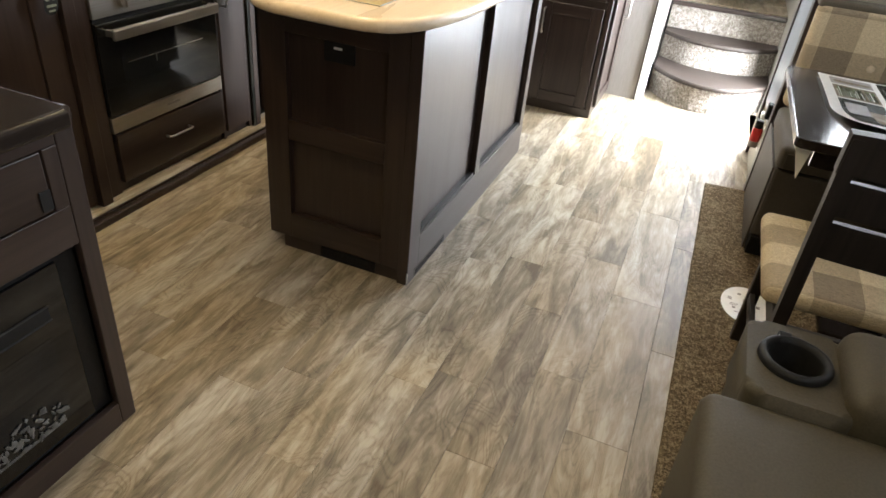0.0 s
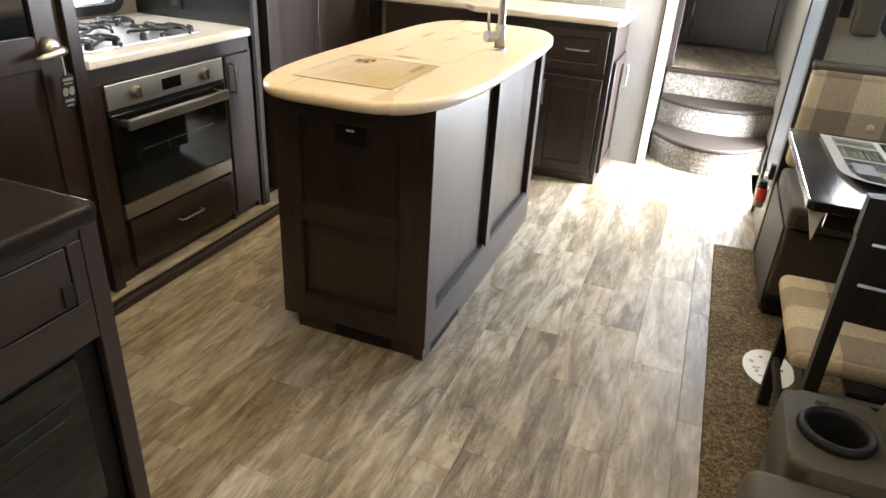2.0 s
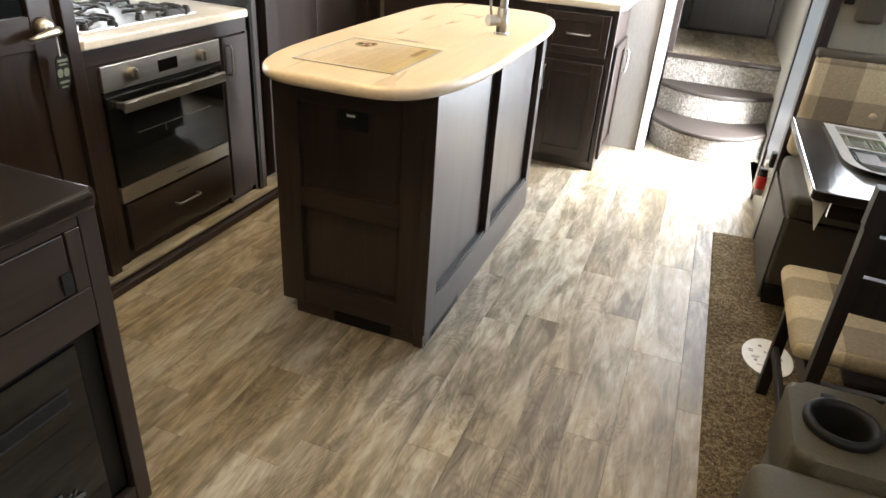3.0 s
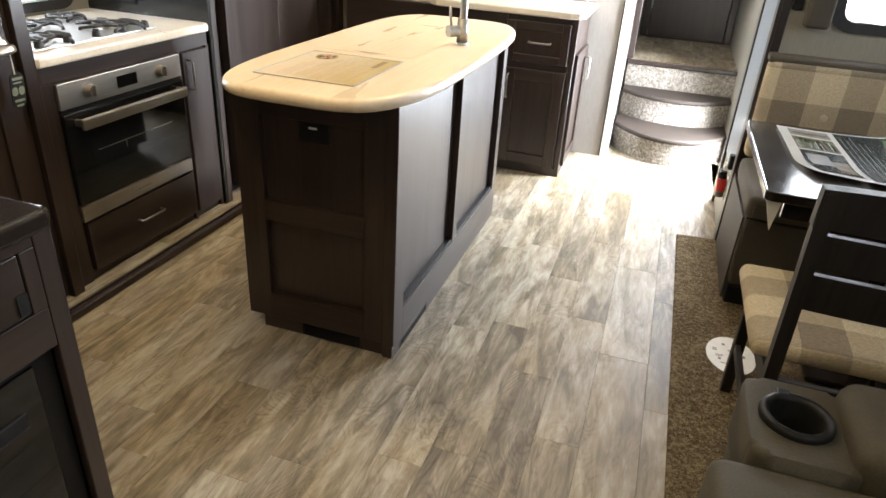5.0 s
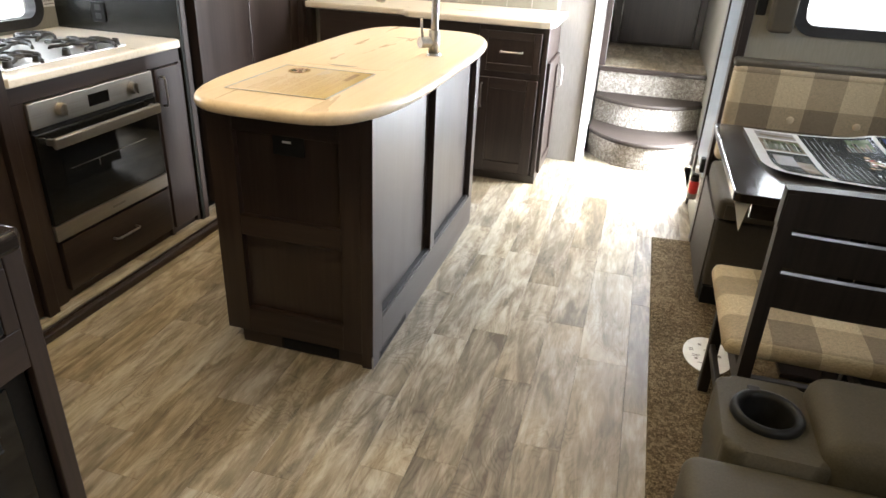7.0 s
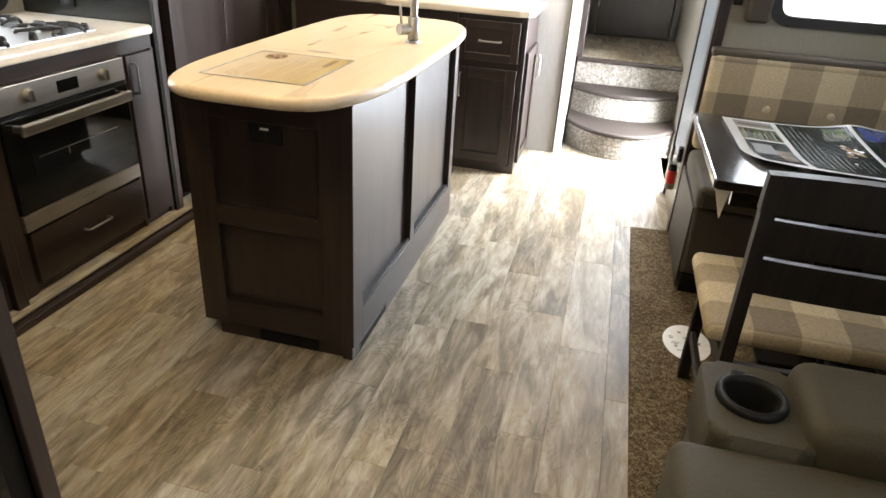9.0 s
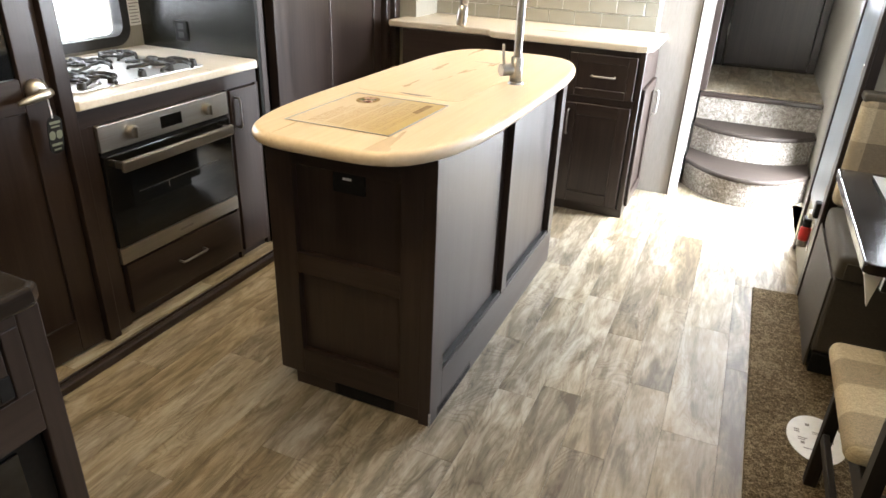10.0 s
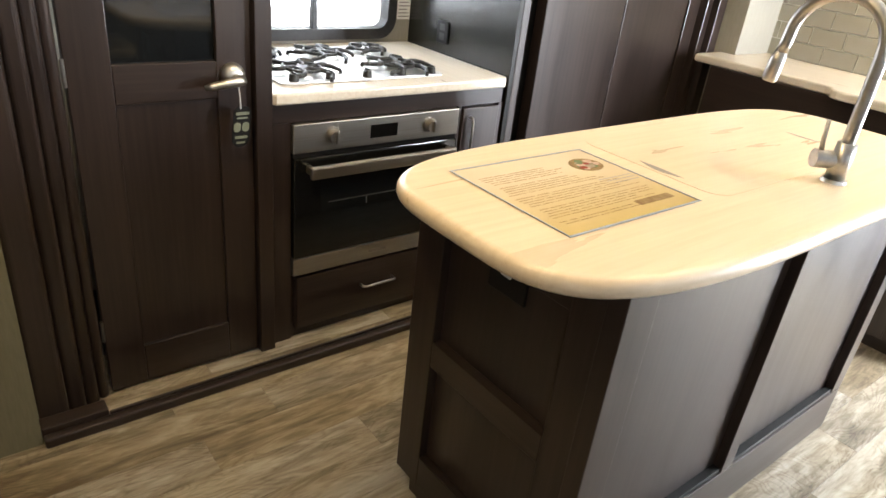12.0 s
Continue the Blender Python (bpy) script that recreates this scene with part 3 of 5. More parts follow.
# ---- windows ----
def window(name, to_world, u0, u1, v0, v1, mull, label):
    """Rounded black frame, a mullion and two panes; u runs along the wall, v is the height."""
    w = thing(name, to_world((u0 + u1) / 2, v0, 0), label, "window", "", "structure")
    part("window_frame", ring(round_rect(u0 - 0.035, u1 + 0.035, v0 - 0.035, v1 + 0.035, 0.085), round_rect(u0 + 0.008, u1 - 0.008, v0 + 0.008, v1 - 0.008, 0.05), to_world, -0.012, 0.05), "rubber", w)
    if mull:
        a, b = to_world(mull - 0.011, v0 + 0.005, 0.0), to_world(mull + 0.011, v1 - 0.005, 0.03)
        part("mullion", box(*sorted((a[0], b[0])), *sorted((a[1], b[1])), *sorted((a[2], b[2])), 0.003), "rubber", w)
    for p0, p1 in (((u0, mull), (mull, u1)) if mull else ((u0, u1),)):
        a, b = to_world(p0 + 0.002, v0 + 0.002, 0.034), to_world(p1 - 0.002, v1 - 0.002, 0.039)
        pane = part("pane", box(*sorted((a[0], b[0])), *sorted((a[1], b[1])), *sorted((a[2], b[2]))), "glass", w)
        pane.visible_shadow = False
    return w


window("window_1", lambda u, v, d: (-2.47 - d, u, v), 2.12, 2.86, 0.90, 1.60, 2.51, "black-framed sliding window over the cooktop")
window("window_2", lambda u, v, d: (u, 3.52 + d, v), 0.885, 1.42, 1.055, 1.68, None, "black-framed window above the dinette bench")
# Out-of-view window, added as the opening for the side fill lamp.
window("added_window_3", lambda u, v, d: (1.54 + d, u, v), 2.05, 3.05, 1.10, 1.70, 2.55, "unseen black-framed window added for fill light beside the dinette table")
# Invented window, never in view; it only houses the rear fill lamp.
window("added_window_4", lambda u, v, d: (1.54 + d, u, v), -0.35, 0.65, 1.15, 1.72, 0.15, "unseen black-framed window added for fill light behind the recliner")

valance = thing("window_valance", (0.80, 3.50, 1.0), "padded taupe window valance beside the dinette window", "valance")
part("side_pad", cushion(0.748, 0.846, 3.44, 3.518, 1.03, 1.78, 0.018), "leather_tan", valance, smooth=True)
part("top_pad", cushion(0.748, 1.50, 3.44, 3.518, 1.783, 1.95, 0.018), "leather_tan", valance, smooth=True)
switch = thing("wall_switch", (0.735, 3.515, 1.08), "small black wall switch by the dinette window", "switch")
part("plate", box(0.697, 0.735, 3.508, 3.5195, 1.09, 1.17, 0.004), "black", switch)


# ---- stairs ----
def bow(x0, x1, y_end, y_mid, y_back, n=18):
    """A step's outline with a bowed front."""
    front = [(x0 + (x1 - x0) * k / n, y_end + (y_mid - y_end) * (1 - abs(2 * k / n - 1) ** 2.2)) for k in range(n + 1)]
    return front + [(x1, y_back), (x0, y_back)]


stairs = thing("staircase", (0.35, 4.9, 0), "three carpeted steps with brown treads and bowed fronts", "stairs")
for n, (z, ye, ym, yb) in enumerate(((0.175, 4.80, 4.525, 5.19), (0.350, 5.03, 4.86, 5.19))):
    part("riser", slab(bow(0.004, 0.712, ye + 0.02, ym + 0.02, yb), z - 0.174, z - 0.028), "stair_carpet", stairs, "grey flecked carpet")
    part("tread", slab(bow(0.002, 0.714, ye, ym, yb), z - 0.028, z, 0.010), "tread", stairs, "brown vinyl tread")
part("riser", box(0.002, 0.714, 5.135, 5.19, 0.351, 0.497), "stair_carpet", stairs, "grey flecked carpet")
part("nosing", box(0.0, 0.714, 5.115, 5.150, 0.497, 0.528, 0.008), "wood_x", stairs, "dark brown nosing")
landing = structure("landing", box(-0.012, 0.716, 5.19, 6.33, 0.30, 0.518), "black", "landing of wood-look vinyl planks above the steps", "floor")
door_b = thing("door_1", (0.35, 6.31, 0.525), "closed dark wooden door at the head of the stairs", "door", "", "structure")
part("door_leaf", box(0.06, 0.655, 6.285, 6.325, 0.535, TOP - 0.02, 0.004), "wood_z", door_b)
part("casing", box(0.0, 0.055, 6.265, 6.328, 0.525, TOP - 0.01, 0.004), "wood_z", door_b)
part("casing", box(0.66, 0.713, 6.265, 6.328, 0.525, TOP - 0.01, 0.004), "wood_z", door_b)
part("threshold", box(0.056, 0.659, 6.24, 6.284, 0.526, 0.54, 0.004), "tread", door_b)
for z in (0.75, 1.35):
    part("hinge", box(0.052, 0.064, 6.255, 6.2645, z, z + 0.09, 0.002), "chrome", door_b, "steel hinge")


# ---- cabinet helpers ----
def bar_pull(parent, a, b, out, r=0.005):
    """A bent bar handle between two posts; out is the way off the face."""
    a, b, out = Vector(a), Vector(b), Vector(out)
    d = (b - a).normalized() * 0.012
    pts = [a, a + out * 0.8, a + out + d, b + out - d, b + out * 0.8, b]
    return part("handle", tube(pts, r, 10), "chrome", parent, "brushed nickel bar handle", smooth=True)


def shaker(name, parent, plane, at, u0, u1, z0, z1, rail, thick, recess, sign, label=""):
    """A framed door or drawer front with a recessed panel. plane: 'x' or 'y'; at: the face; sign: the way it faces."""
    def b(ua, ub, za, zb, d0, d1, bev=0.003):
        lo, hi = sorted((at - sign * d0, at - sign * d1))
        return box(lo, hi, ua, ub, za, zb, bev) if plane == "x" else box(ua, ub, lo, hi, za, zb, bev)
    up, flat = "wood_z", "wood_y" if plane == "x" else "wood_x"
    body = part(name, b(u0 + rail - 0.004, u1 - rail + 0.004, z0 + rail - 0.004, z1 - rail + 0.004, recess, thick, 0.0), up, parent, label)
    part("stile", b(u0, u0 + rail, z0, z1, 0, thick), up, body)
    part("stile", b(u1 - rail, u1, z0, z1, 0, thick), up, body)
    part("rail", b(u0 + rail, u1 - rail, z0, z0 + rail, 0.0005, thick), flat, body)
    part("rail", b(u0 + rail, u1 - rail, z1 - rail, z1, 0.0005, thick), flat, body)
    return body


# ---- island ----
IX0, IX1, IY0, IY1, IZ = -1.005, -0.45, 2.0, 3.335, 0.876
isl = thing("kitchen_island", (-0.73, 2.66, 0), "dark-stained wooden kitchen island with framed panels", "island")
part("body", box(IX0 + 0.003, IX1 - 0.027, IY0 + 0.026, IY1 - 0.002, 0.055, IZ), "wood_z", isl)
part("toe_kick", box(-0.955, IX1 - 0.041, IY0 + 0.012, IY1 - 0.03, 0.0, 0.0545), "wood_x", isl)
for u0, u1, z0, z1 in ((IX0, -0.915, 0.055, IZ), (-0.560, IX1 - 0.041, 0.055, IZ)):
    part("stile", box(u0, u1, IY0, IY0 + 0.0255, z0, z1, 0.002), "wood_z", isl)
for z0, z1 in ((0.055, 0.150), (0.435, 0.505), (0.790, IZ)):
    part("rail", box(-0.9148, -0.5602, IY0 + 0.0008, IY0 + 0.0255, z0, z1, 0.002), "wood_x", isl)
part("corner_post", box(IX1 - 0.0405, IX1, IY0 - 0.002, IY0 + 0.085, 0.0, IZ, 0.002), "wood_z", isl)
part("side_stile", box(IX1 - 0.0395, IX1 - 0.001, 2.635, 2.690, 0.1605, IZ, 0.002), "wood_z", isl)
part("side_stile", box(IX1 - 0.0395, IX1 - 0.001, 3.275, IY1, 0.1605, IZ, 0.002), "wood_z", isl)
part("side_rail", box(IX1 - 0.0395, IX1 - 0.001, IY0 + 0.0855, IY1, 0.0, 0.160, 0.002), "wood_y", isl)
# Solid black strips cover the rail's ledge to paint the recess's shade.
for y0, y1 in ((IY0 + 0.0858, 2.6345), (2.6905, 3.2745)):
    part("panel_groove", box(IX1 - 0.0268, IX1 - 0.0060, y0, y1, 0.1605, 0.174, 0.001), "black", isl, "black strip laid along the panel's foot as the recess's shade")
part("metal_corner", box(IX1 - 0.004, IX1 + 0.001, IY0 - 0.0045, IY0 + 0.001, 0.0, 0.055), "alu", isl, "bright metal corner guard")
vent = part("toe_vent", box(-0.80, -0.58, IY0 + 0.006, IY0 + 0.0115, 0.008, 0.046, 0.001), "black", isl, "black toe-kick vent")
for k in range(9):
    part("slat", box(-0.79, -0.59, IY0 + 0.003, IY0 + 0.0058, 0.011 + k * 0.0038, 0.0128 + k * 0.0038), "black", vent)
vent = part("side_vent", box(IX1 - 0.001, IX1 + 0.0012, 2.055, 2.335, 0.006, 0.040, 0.0004), "wood_y", isl, "louvred vent cover")
for k in range(25):
    part("slot", box(IX1 + 0.0013, IX1 + 0.0024, 2.062 + k * 0.0108, 2.0692 + k * 0.0108, 0.011, 0.035), "black", vent)
sock = thing("power_socket", (-0.733, 2.0, 0.72), "black power socket set in the island end", "socket")
part("plate", box(-0.788, -0.682, 2.018, 2.0275, 0.722, 0.788, 0.003), "black", sock)
part("switch_tab", box(-0.752, -0.724, 2.0145, 2.0178, 0.764, 0.771, 0.001), "white_plastic", sock, "small white tab")


def superellipse(xc, yc, a, b, n_left, n_right, count=128):
    out = []
    for k in range(count):
        t = 2 * math.pi * k / count
        c, s = math.cos(t), math.sin(t)
        n = n_right if c > 0 else n_left
        out.append((xc + a * math.copysign(abs(c) ** (2 / n), c), yc + b * math.copysign(abs(s) ** (2 / n), s)))
    return out


def even(pts, step):
    """The same closed outline with points at even steps."""
    ring_pts = pts + pts[:1]
    total = sum(math.dist(a, b) for a, b in zip(ring_pts, ring_pts[1:]))
    n, out, seg, done = round(total / step), [], 0, 0.0
    for k in range(n):
        want = total * k / n
        while done + math.dist(ring_pts[seg], ring_pts[seg + 1]) < want:
            done += math.dist(ring_pts[seg], ring_pts[seg + 1])
            seg += 1
        a, b = ring_pts[seg], ring_pts[seg + 1]
        f = (want - done) / max(1e-9, math.dist(a, b))
        out.append((a[0] + (b[0] - a[0]) * f, a[1] + (b[1] - a[1]) * f))
    return out


top = tagged(part("island_worktop", slab(even(superellipse(-0.721, 2.685, 0.334, 0.834, 4.4, 3.9, 600), 0.028), IZ + 0.0005, 0.915, 0.0185, 6), "counter", smooth="edges"),
             "cream streaked laminate worktop with rounded corners", "worktop")

sheet = thing("printed_placard", (-0.76, 2.2, 0.915), "printed placard with a food photo lying on the worktop", "placard")
part("sheet", box(-0.928, -0.597, 2.006, 2.394, 0.9152, 0.9165), "placard", sheet)
for x0, x1, y0, y1 in ((-0.930, -0.926, 2.004, 2.396), (-0.599, -0.595, 2.004, 2.396), (-0.926, -0.599, 2.004, 2.007), (-0.926, -0.599, 2.393, 2.396)):
    part("border", box(x0, x1, y0, y1, 0.9168, 0.9176), "seal", sheet)
    part("edge_shade_line", box(x0 * 0.985 - 0.0114, x0 * 0.985 - 0.0094, y0 + 0.006, y1 - 0.006, 0.9167, 0.9170) if y1 - y0 > 0.1 else box(x0 + 0.006, x1 - 0.006, y0 * 0.985 + 0.0330, y0 * 0.985 + 0.0345, 0.9167, 0.9170), "ink", sheet)
part("photo", slab([(-0.845 + 0.036 * math.cos(t / 16 * math.pi), 2.325 + 0.043 * math.sin(t / 16 * math.pi)) for t in range(32)], 0.9168, 0.9173), "print_brown", sheet, "round photo of food")
random.seed(4)
for k in range(22):
    a, rr = random.uniform(0, 2 * math.pi), math.sqrt(random.random())
    cx, cy, w = -0.846 + 0.024 * rr * math.cos(a), 2.324 + 0.030 * rr * math.sin(a), random.uniform(0.005, 0.010)
    part("photo_piece", slab([(cx + w * math.cos(t / 5 * math.pi), cy + 1.3 * w * math.sin(t / 5 * math.pi)) for t in range(10)], 0.9174, 0.9175 + 0.00002 * k), random.choice(("print_red", "print_green", "print_pink", "print_tan", "print_green")), sheet)
for k in range(26):
    x = -0.868 + k * 0.0092
    if k % 6 == 5:
        continue
    y, y1 = 2.026 + random.random() * 0.014, 2.20 + random.random() * 0.05 if x < -0.79 else 2.27 + random.random() * 0.09
    while y < y1:
        w = random.uniform(0.018, 0.055)
        part("text_line", box(x, x + 0.0016, y, min(y + w, y1), 0.9171, 0.9173), "print_brown", sheet)
        y += w + random.uniform(0.003, 0.009)
for k in range(3):
    part("text_line", box(-0.765 + k * 0.012, -0.7625 + k * 0.012, 2.275 + 0.012 * k, 2.378, 0.9174, 0.9176), "ink", sheet)
part("colour_bar", box(-0.655, -0.634, 2.25, 2.36, 0.9174, 0.9176), "print_brown", sheet)
cover = part("sink_cover", slab(round_rect(-0.985, -0.585, 2.455, 3.215, 0.05), 0.9151, 0.9158, 0.0003, 1), "counter", top, "flush laminate sink cover")
for y, deep in ((2.481, 0.016), (3.165, 0.006)):
    arc_pts = [(-0.815 + 0.12 * k / 12, y - deep * math.sin(math.pi * k / 12)) for k in range(13)] + [(-0.695 - 0.12 * k / 12, y + 0.004 * math.sin(math.pi * k / 12)) for k in range(1, 12)]
    part("finger_slot", slab(arc_pts, 0.9159, 0.9163), "ink", cover, "dark finger slot")

# faucet
fx, fy = -0.529, 2.842
fau = thing("kitchen_faucet", (fx, fy, 0.915), "tall brushed nickel pull-down kitchen faucet", "faucet")
part("base_ring", rod((fx, fy, 0.915), (fx, fy, 0.923), 0.029, 0.027, 28), "chrome", fau, smooth=False)
part("body", rod((fx, fy, 0.923), (fx, fy, 1.01), 0.022, 0.022, 28), "chrome", fau, smooth=True)
arc = [(fx, fy, 1.0 + 0.03 * k) for k in range(8)] + [(fx - 0.105 + 0.105 * math.cos(t), fy, 1.21 + 0.105 * math.sin(t)) for t in (math.pi * k / 16 for k in range(1, 16))]
part("neck", tube(arc + [(fx - 0.212, fy, 1.19), (fx - 0.216, fy, 1.17)], 0.0145, 16), "chrome", fau, smooth=True)
part("spray_head", tube([(fx - 0.216, fy, 1.17), (fx - 0.219, fy, 1.15), (fx - 0.224, fy, 1.105), (fx - 0.225, fy, 1.098)], [0.0145, 0.0175, 0.019, 0.016], 18), "chrome", fau, smooth=True)
hub = part("lever_hub", rod((fx - 0.015, fy - 0.008, 0.965), (fx - 0.045, fy - 0.042, 0.965), 0.0215, 0.0215, 24), "chrome", fau)
part("lever", tube([(fx - 0.036, fy - 0.032, 0.975), (fx - 0.040, fy - 0.036, 1.01), (fx - 0.042, fy - 0.038, 1.055)], [0.006, 0.0055, 0.0048], 12), "chrome", hub, smooth=True)

# ---- kitchen slide-out: closet door, range, tall cabinets ----
F = -1.80
door = thing("door_2", (F, 1.72, -0.06), "closed dark wooden closet door with a dark glass pane", "door", "", "structure")
leaf = part("lower_panel", box(F - 0.030, F - 0.012, 1.58, 1.86, 0.07, 0.86), "wood_z", door)
part("stile", box(F - 0.032, F, 1.478, 1.585, -0.05, 2.0, 0.003), "wood_z", door)
part("stile", box(F - 0.032, F, 1.855, 1.955, -0.05, 2.0, 0.003), "wood_z", door)
part("rail", box(F - 0.032, F - 0.0005, 1.5852, 1.8548, -0.05, 0.085, 0.003), "wood_y", door)
part("rail", box(F - 0.032, F - 0.0005, 1.5852, 1.8548, 0.845, 0.950, 0.003), "wood_y", door)
part("rail", box(F - 0.032, F - 0.0005, 1.5852, 1.8548, 1.88, 2.0, 0.003), "wood_y", door)
part("glass_pane", box(F - 0.024, F - 0.014, 1.586, 1.854, 0.951, 1.879), "dark_pane", door, "dark glass pane")
for z in (0.14, 0.90):
    part("hinge", rod((F + 0.004, 1.474, z), (F + 0.004, 1.474, z + 0.07), 0.005, None, 10), "chrome", door, "steel hinge")
knob = part("door_lever", tube([(F, 1.897, 0.908), (F + 0.055, 1.897, 0.908)], 0.011, 14), "satin", door, "satin nickel lever handle", smooth=True)
part("rose", tube([(F, 1.897, 0.911), (F + 0.008, 1.897, 0.911), (F + 0.020, 1.897, 0.911), (F + 0.028, 1.897, 0.911), (F + 0.031, 1.897, 0.911)], [0.035, 0.035, 0.032, 0.023, 0.014], 28), "satin", knob, smooth=True)
part("lever", tube([(F + 0.052, 1.912, 0.908), (F + 0.056, 1.895, 0.906), (F + 0.055, 1.86, 0.900), (F + 0.051, 1.825, 0.894), (F + 0.047, 1.803, 0.890)], [0.013, 0.015, 0.013, 0.011, 0.007], 14), "satin", knob, smooth=True)
tag = thing("key_tag", (F + 0.045, 1.905, 0.70), "black rounded paper tag with pale print on the door lever", "tag")
part("string", tube([(F + 0.056, 1.893, 0.893), (F + 0.050, 1.899, 0.86), (F + 0.046, 1.902, 0.826)], 0.0022, 8), "white_plastic", tag)


def tag_plate(y0, y1, z0, z1, r, d0, d1, lean=0.10):
    """A rounded plate on the tag, hanging a little out of plumb."""
    bm = bmesh.new()
    pts = round_rect(y0, y1, z0, z1, r, 6)
    lo = [bm.verts.new((F + d0, y + lean * (z - 0.83), z)) for y, z in pts]
    hi = [bm.verts.new((F + d1, y + lean * (z - 0.83), z)) for y, z in pts]
    bm.faces.new(lo[::-1])
    bm.faces.new(hi)
    for k in range(len(pts)):
        j = (k + 1) % len(pts)
        bm.faces.new((lo[k], lo[j], hi[j], hi[k]))
    return bm


part("card", tag_plate(1.882, 1.934, 0.712, 0.832, 0.024, 0.043, 0.0455), "black", tag)
for y0, y1, z0, z1, r in ((1.889, 1.929, 0.806, 0.815, 0.004), (1.893, 1.925, 0.795, 0.800, 0.002), (1.885, 1.906, 0.757, 0.785, 0.010), (1.910, 1.931, 0.757, 0.785, 0.010), (1.890, 1.928, 0.737, 0.745, 0.003), (1.896, 1.922, 0.722, 0.728, 0.002)):
    part("print", tag_plate(y0, y1, z0, z1, r, 0.0456, 0.0462), "tag_print", tag)

structure("trim_door_post", box(F - 0.04, F + 0.022, 1.958, 2.010, -0.06, TOP, 0.003), "wood_z", "dark wood post between closet door and range", "trim")
cab = thing("range_cabinet", (-2.1, 2.5, -0.06), "dark-stained base cabinet around a built-in oven", "cabinet")
part("face_rail", box(F - 0.02, F - 0.004, 2.0105, 2.965, 0.752, 0.816), "wood_y", cab)
part("carcass", box(-2.46, F - 0.0205, 2.0105, 2.965, -0.06, 0.815), "wood_z", cab)
part("face_stile", box(F - 0.02, F - 0.002, 2.0105, 2.080, -0.055, 0.7515), "wood_z", cab)
part("face_stile", box(F - 0.02, F - 0.002, 2.7485, 2.764, -0.055, 0.7515), "wood_z", cab)
drawer = part("drawer_front", box(F - 0.018, F + 0.008, 2.098, 2.745, -0.015, 0.196, 0.004), "wood_y", cab)
bar_pull(drawer, (F + 0.008, 2.36, 0.105), (F + 0.008, 2.50, 0.105), (0.028, 0, 0))
narrow = part("narrow_door", box(F - 0.018, F + 0.008, 2.768, 2.945, -0.02, 0.745, 0.004), "wood_z", cab)
bar_pull(narrow, (F + 0.008, 2.800, 0.58), (F + 0.008, 2.800, 0.71), (0.026, 0, 0))
part("end_stile", box(F - 0.02, F - 0.001, 2.948, 2.9695, -0.055, 0.7515), "wood_z", cab)
# Takes the paler laminate copy to look lit by the window.
tagged(part("range_worktop", slab([(-2.468, 2.0115), (-1.785, 2.0115), (-1.775, 2.0215), (-1.775, 2.945), (-1.80, 2.968), (-2.468, 2.968)], 0.8165, 0.852, 0.008), "counter_x_daylit"), "cream laminate worktop around the cooktop", "worktop")

oven = thing("built_in_oven", (F, 2.42, 0.2), "stainless steel built-in oven with a black glass door", "oven")
OY0, OY1 = 2.082, 2.746
part("control_panel", box(F - 0.019, F + 0.010, OY0, OY1, 0.652, 0.748, 0.003), "steel", oven, "brushed steel control panel")
part("display", box(F + 0.0101, F + 0.0115, 2.365, 2.475, 0.676, 0.722, 0.001), "black_glass", oven, "black display")
for y in (2.225, 2.615):
    k = part("knob", rod((F + 0.010, y, 0.700), (F + 0.034, y, 0.700), 0.025, 0.022, 28), "steel", oven)
    part("grip", box(F + 0.034, F + 0.046, y - 0.005, y + 0.005, 0.680, 0.720, 0.003), "steel", k)
    part("bezel", rod((F + 0.0095, y, 0.700), (F + 0.0125, y, 0.700), 0.030, 0.029, 28), "steel", k)
part("gap", box(F - 0.019, F + 0.001, OY0 + 0.004, OY1 - 0.004, 0.636, 0.6515), "black", oven)
dr = part("oven_door", box(F - 0.019, F + 0.012, OY0 + 0.002, OY1 - 0.002, 0.276, 0.635, 0.003), "black_glass", oven)
part("inner_window", box(F + 0.0121, F + 0.0126, OY0 + 0.10, OY1 - 0.075, 0.315, 0.525), "dark_pane", dr)
part("rack_line", box(F + 0.0127, F + 0.0131, OY0 + 0.13, OY1 - 0.10, 0.468, 0.471), "steel", dr)
part("rack_post", box(F + 0.0127, F + 0.0131, 2.36, 2.364, 0.44, 0.468), "steel", dr)
bar = box(F + 0.042, F + 0.062, 2.122, 2.715, 0.574, 0.619, 0.008)
for y in (2.125, 2.695):
    box(F + 0.0122, F + 0.046, y, y + 0.017, 0.586, 0.612, 0.003, bm=bar)
part("handle", bar, "steel", dr, "wide brushed steel handle")
strip = part("lower_strip", box(F - 0.019, F + 0.012, OY0, OY1, 0.208, 0.272, 0.003), "steel", oven, "brushed steel lower strip")
part("maker_mark", box(F + 0.0121, F + 0.0126, 2.385, 2.46, 0.236, 0.245), "ink", strip)

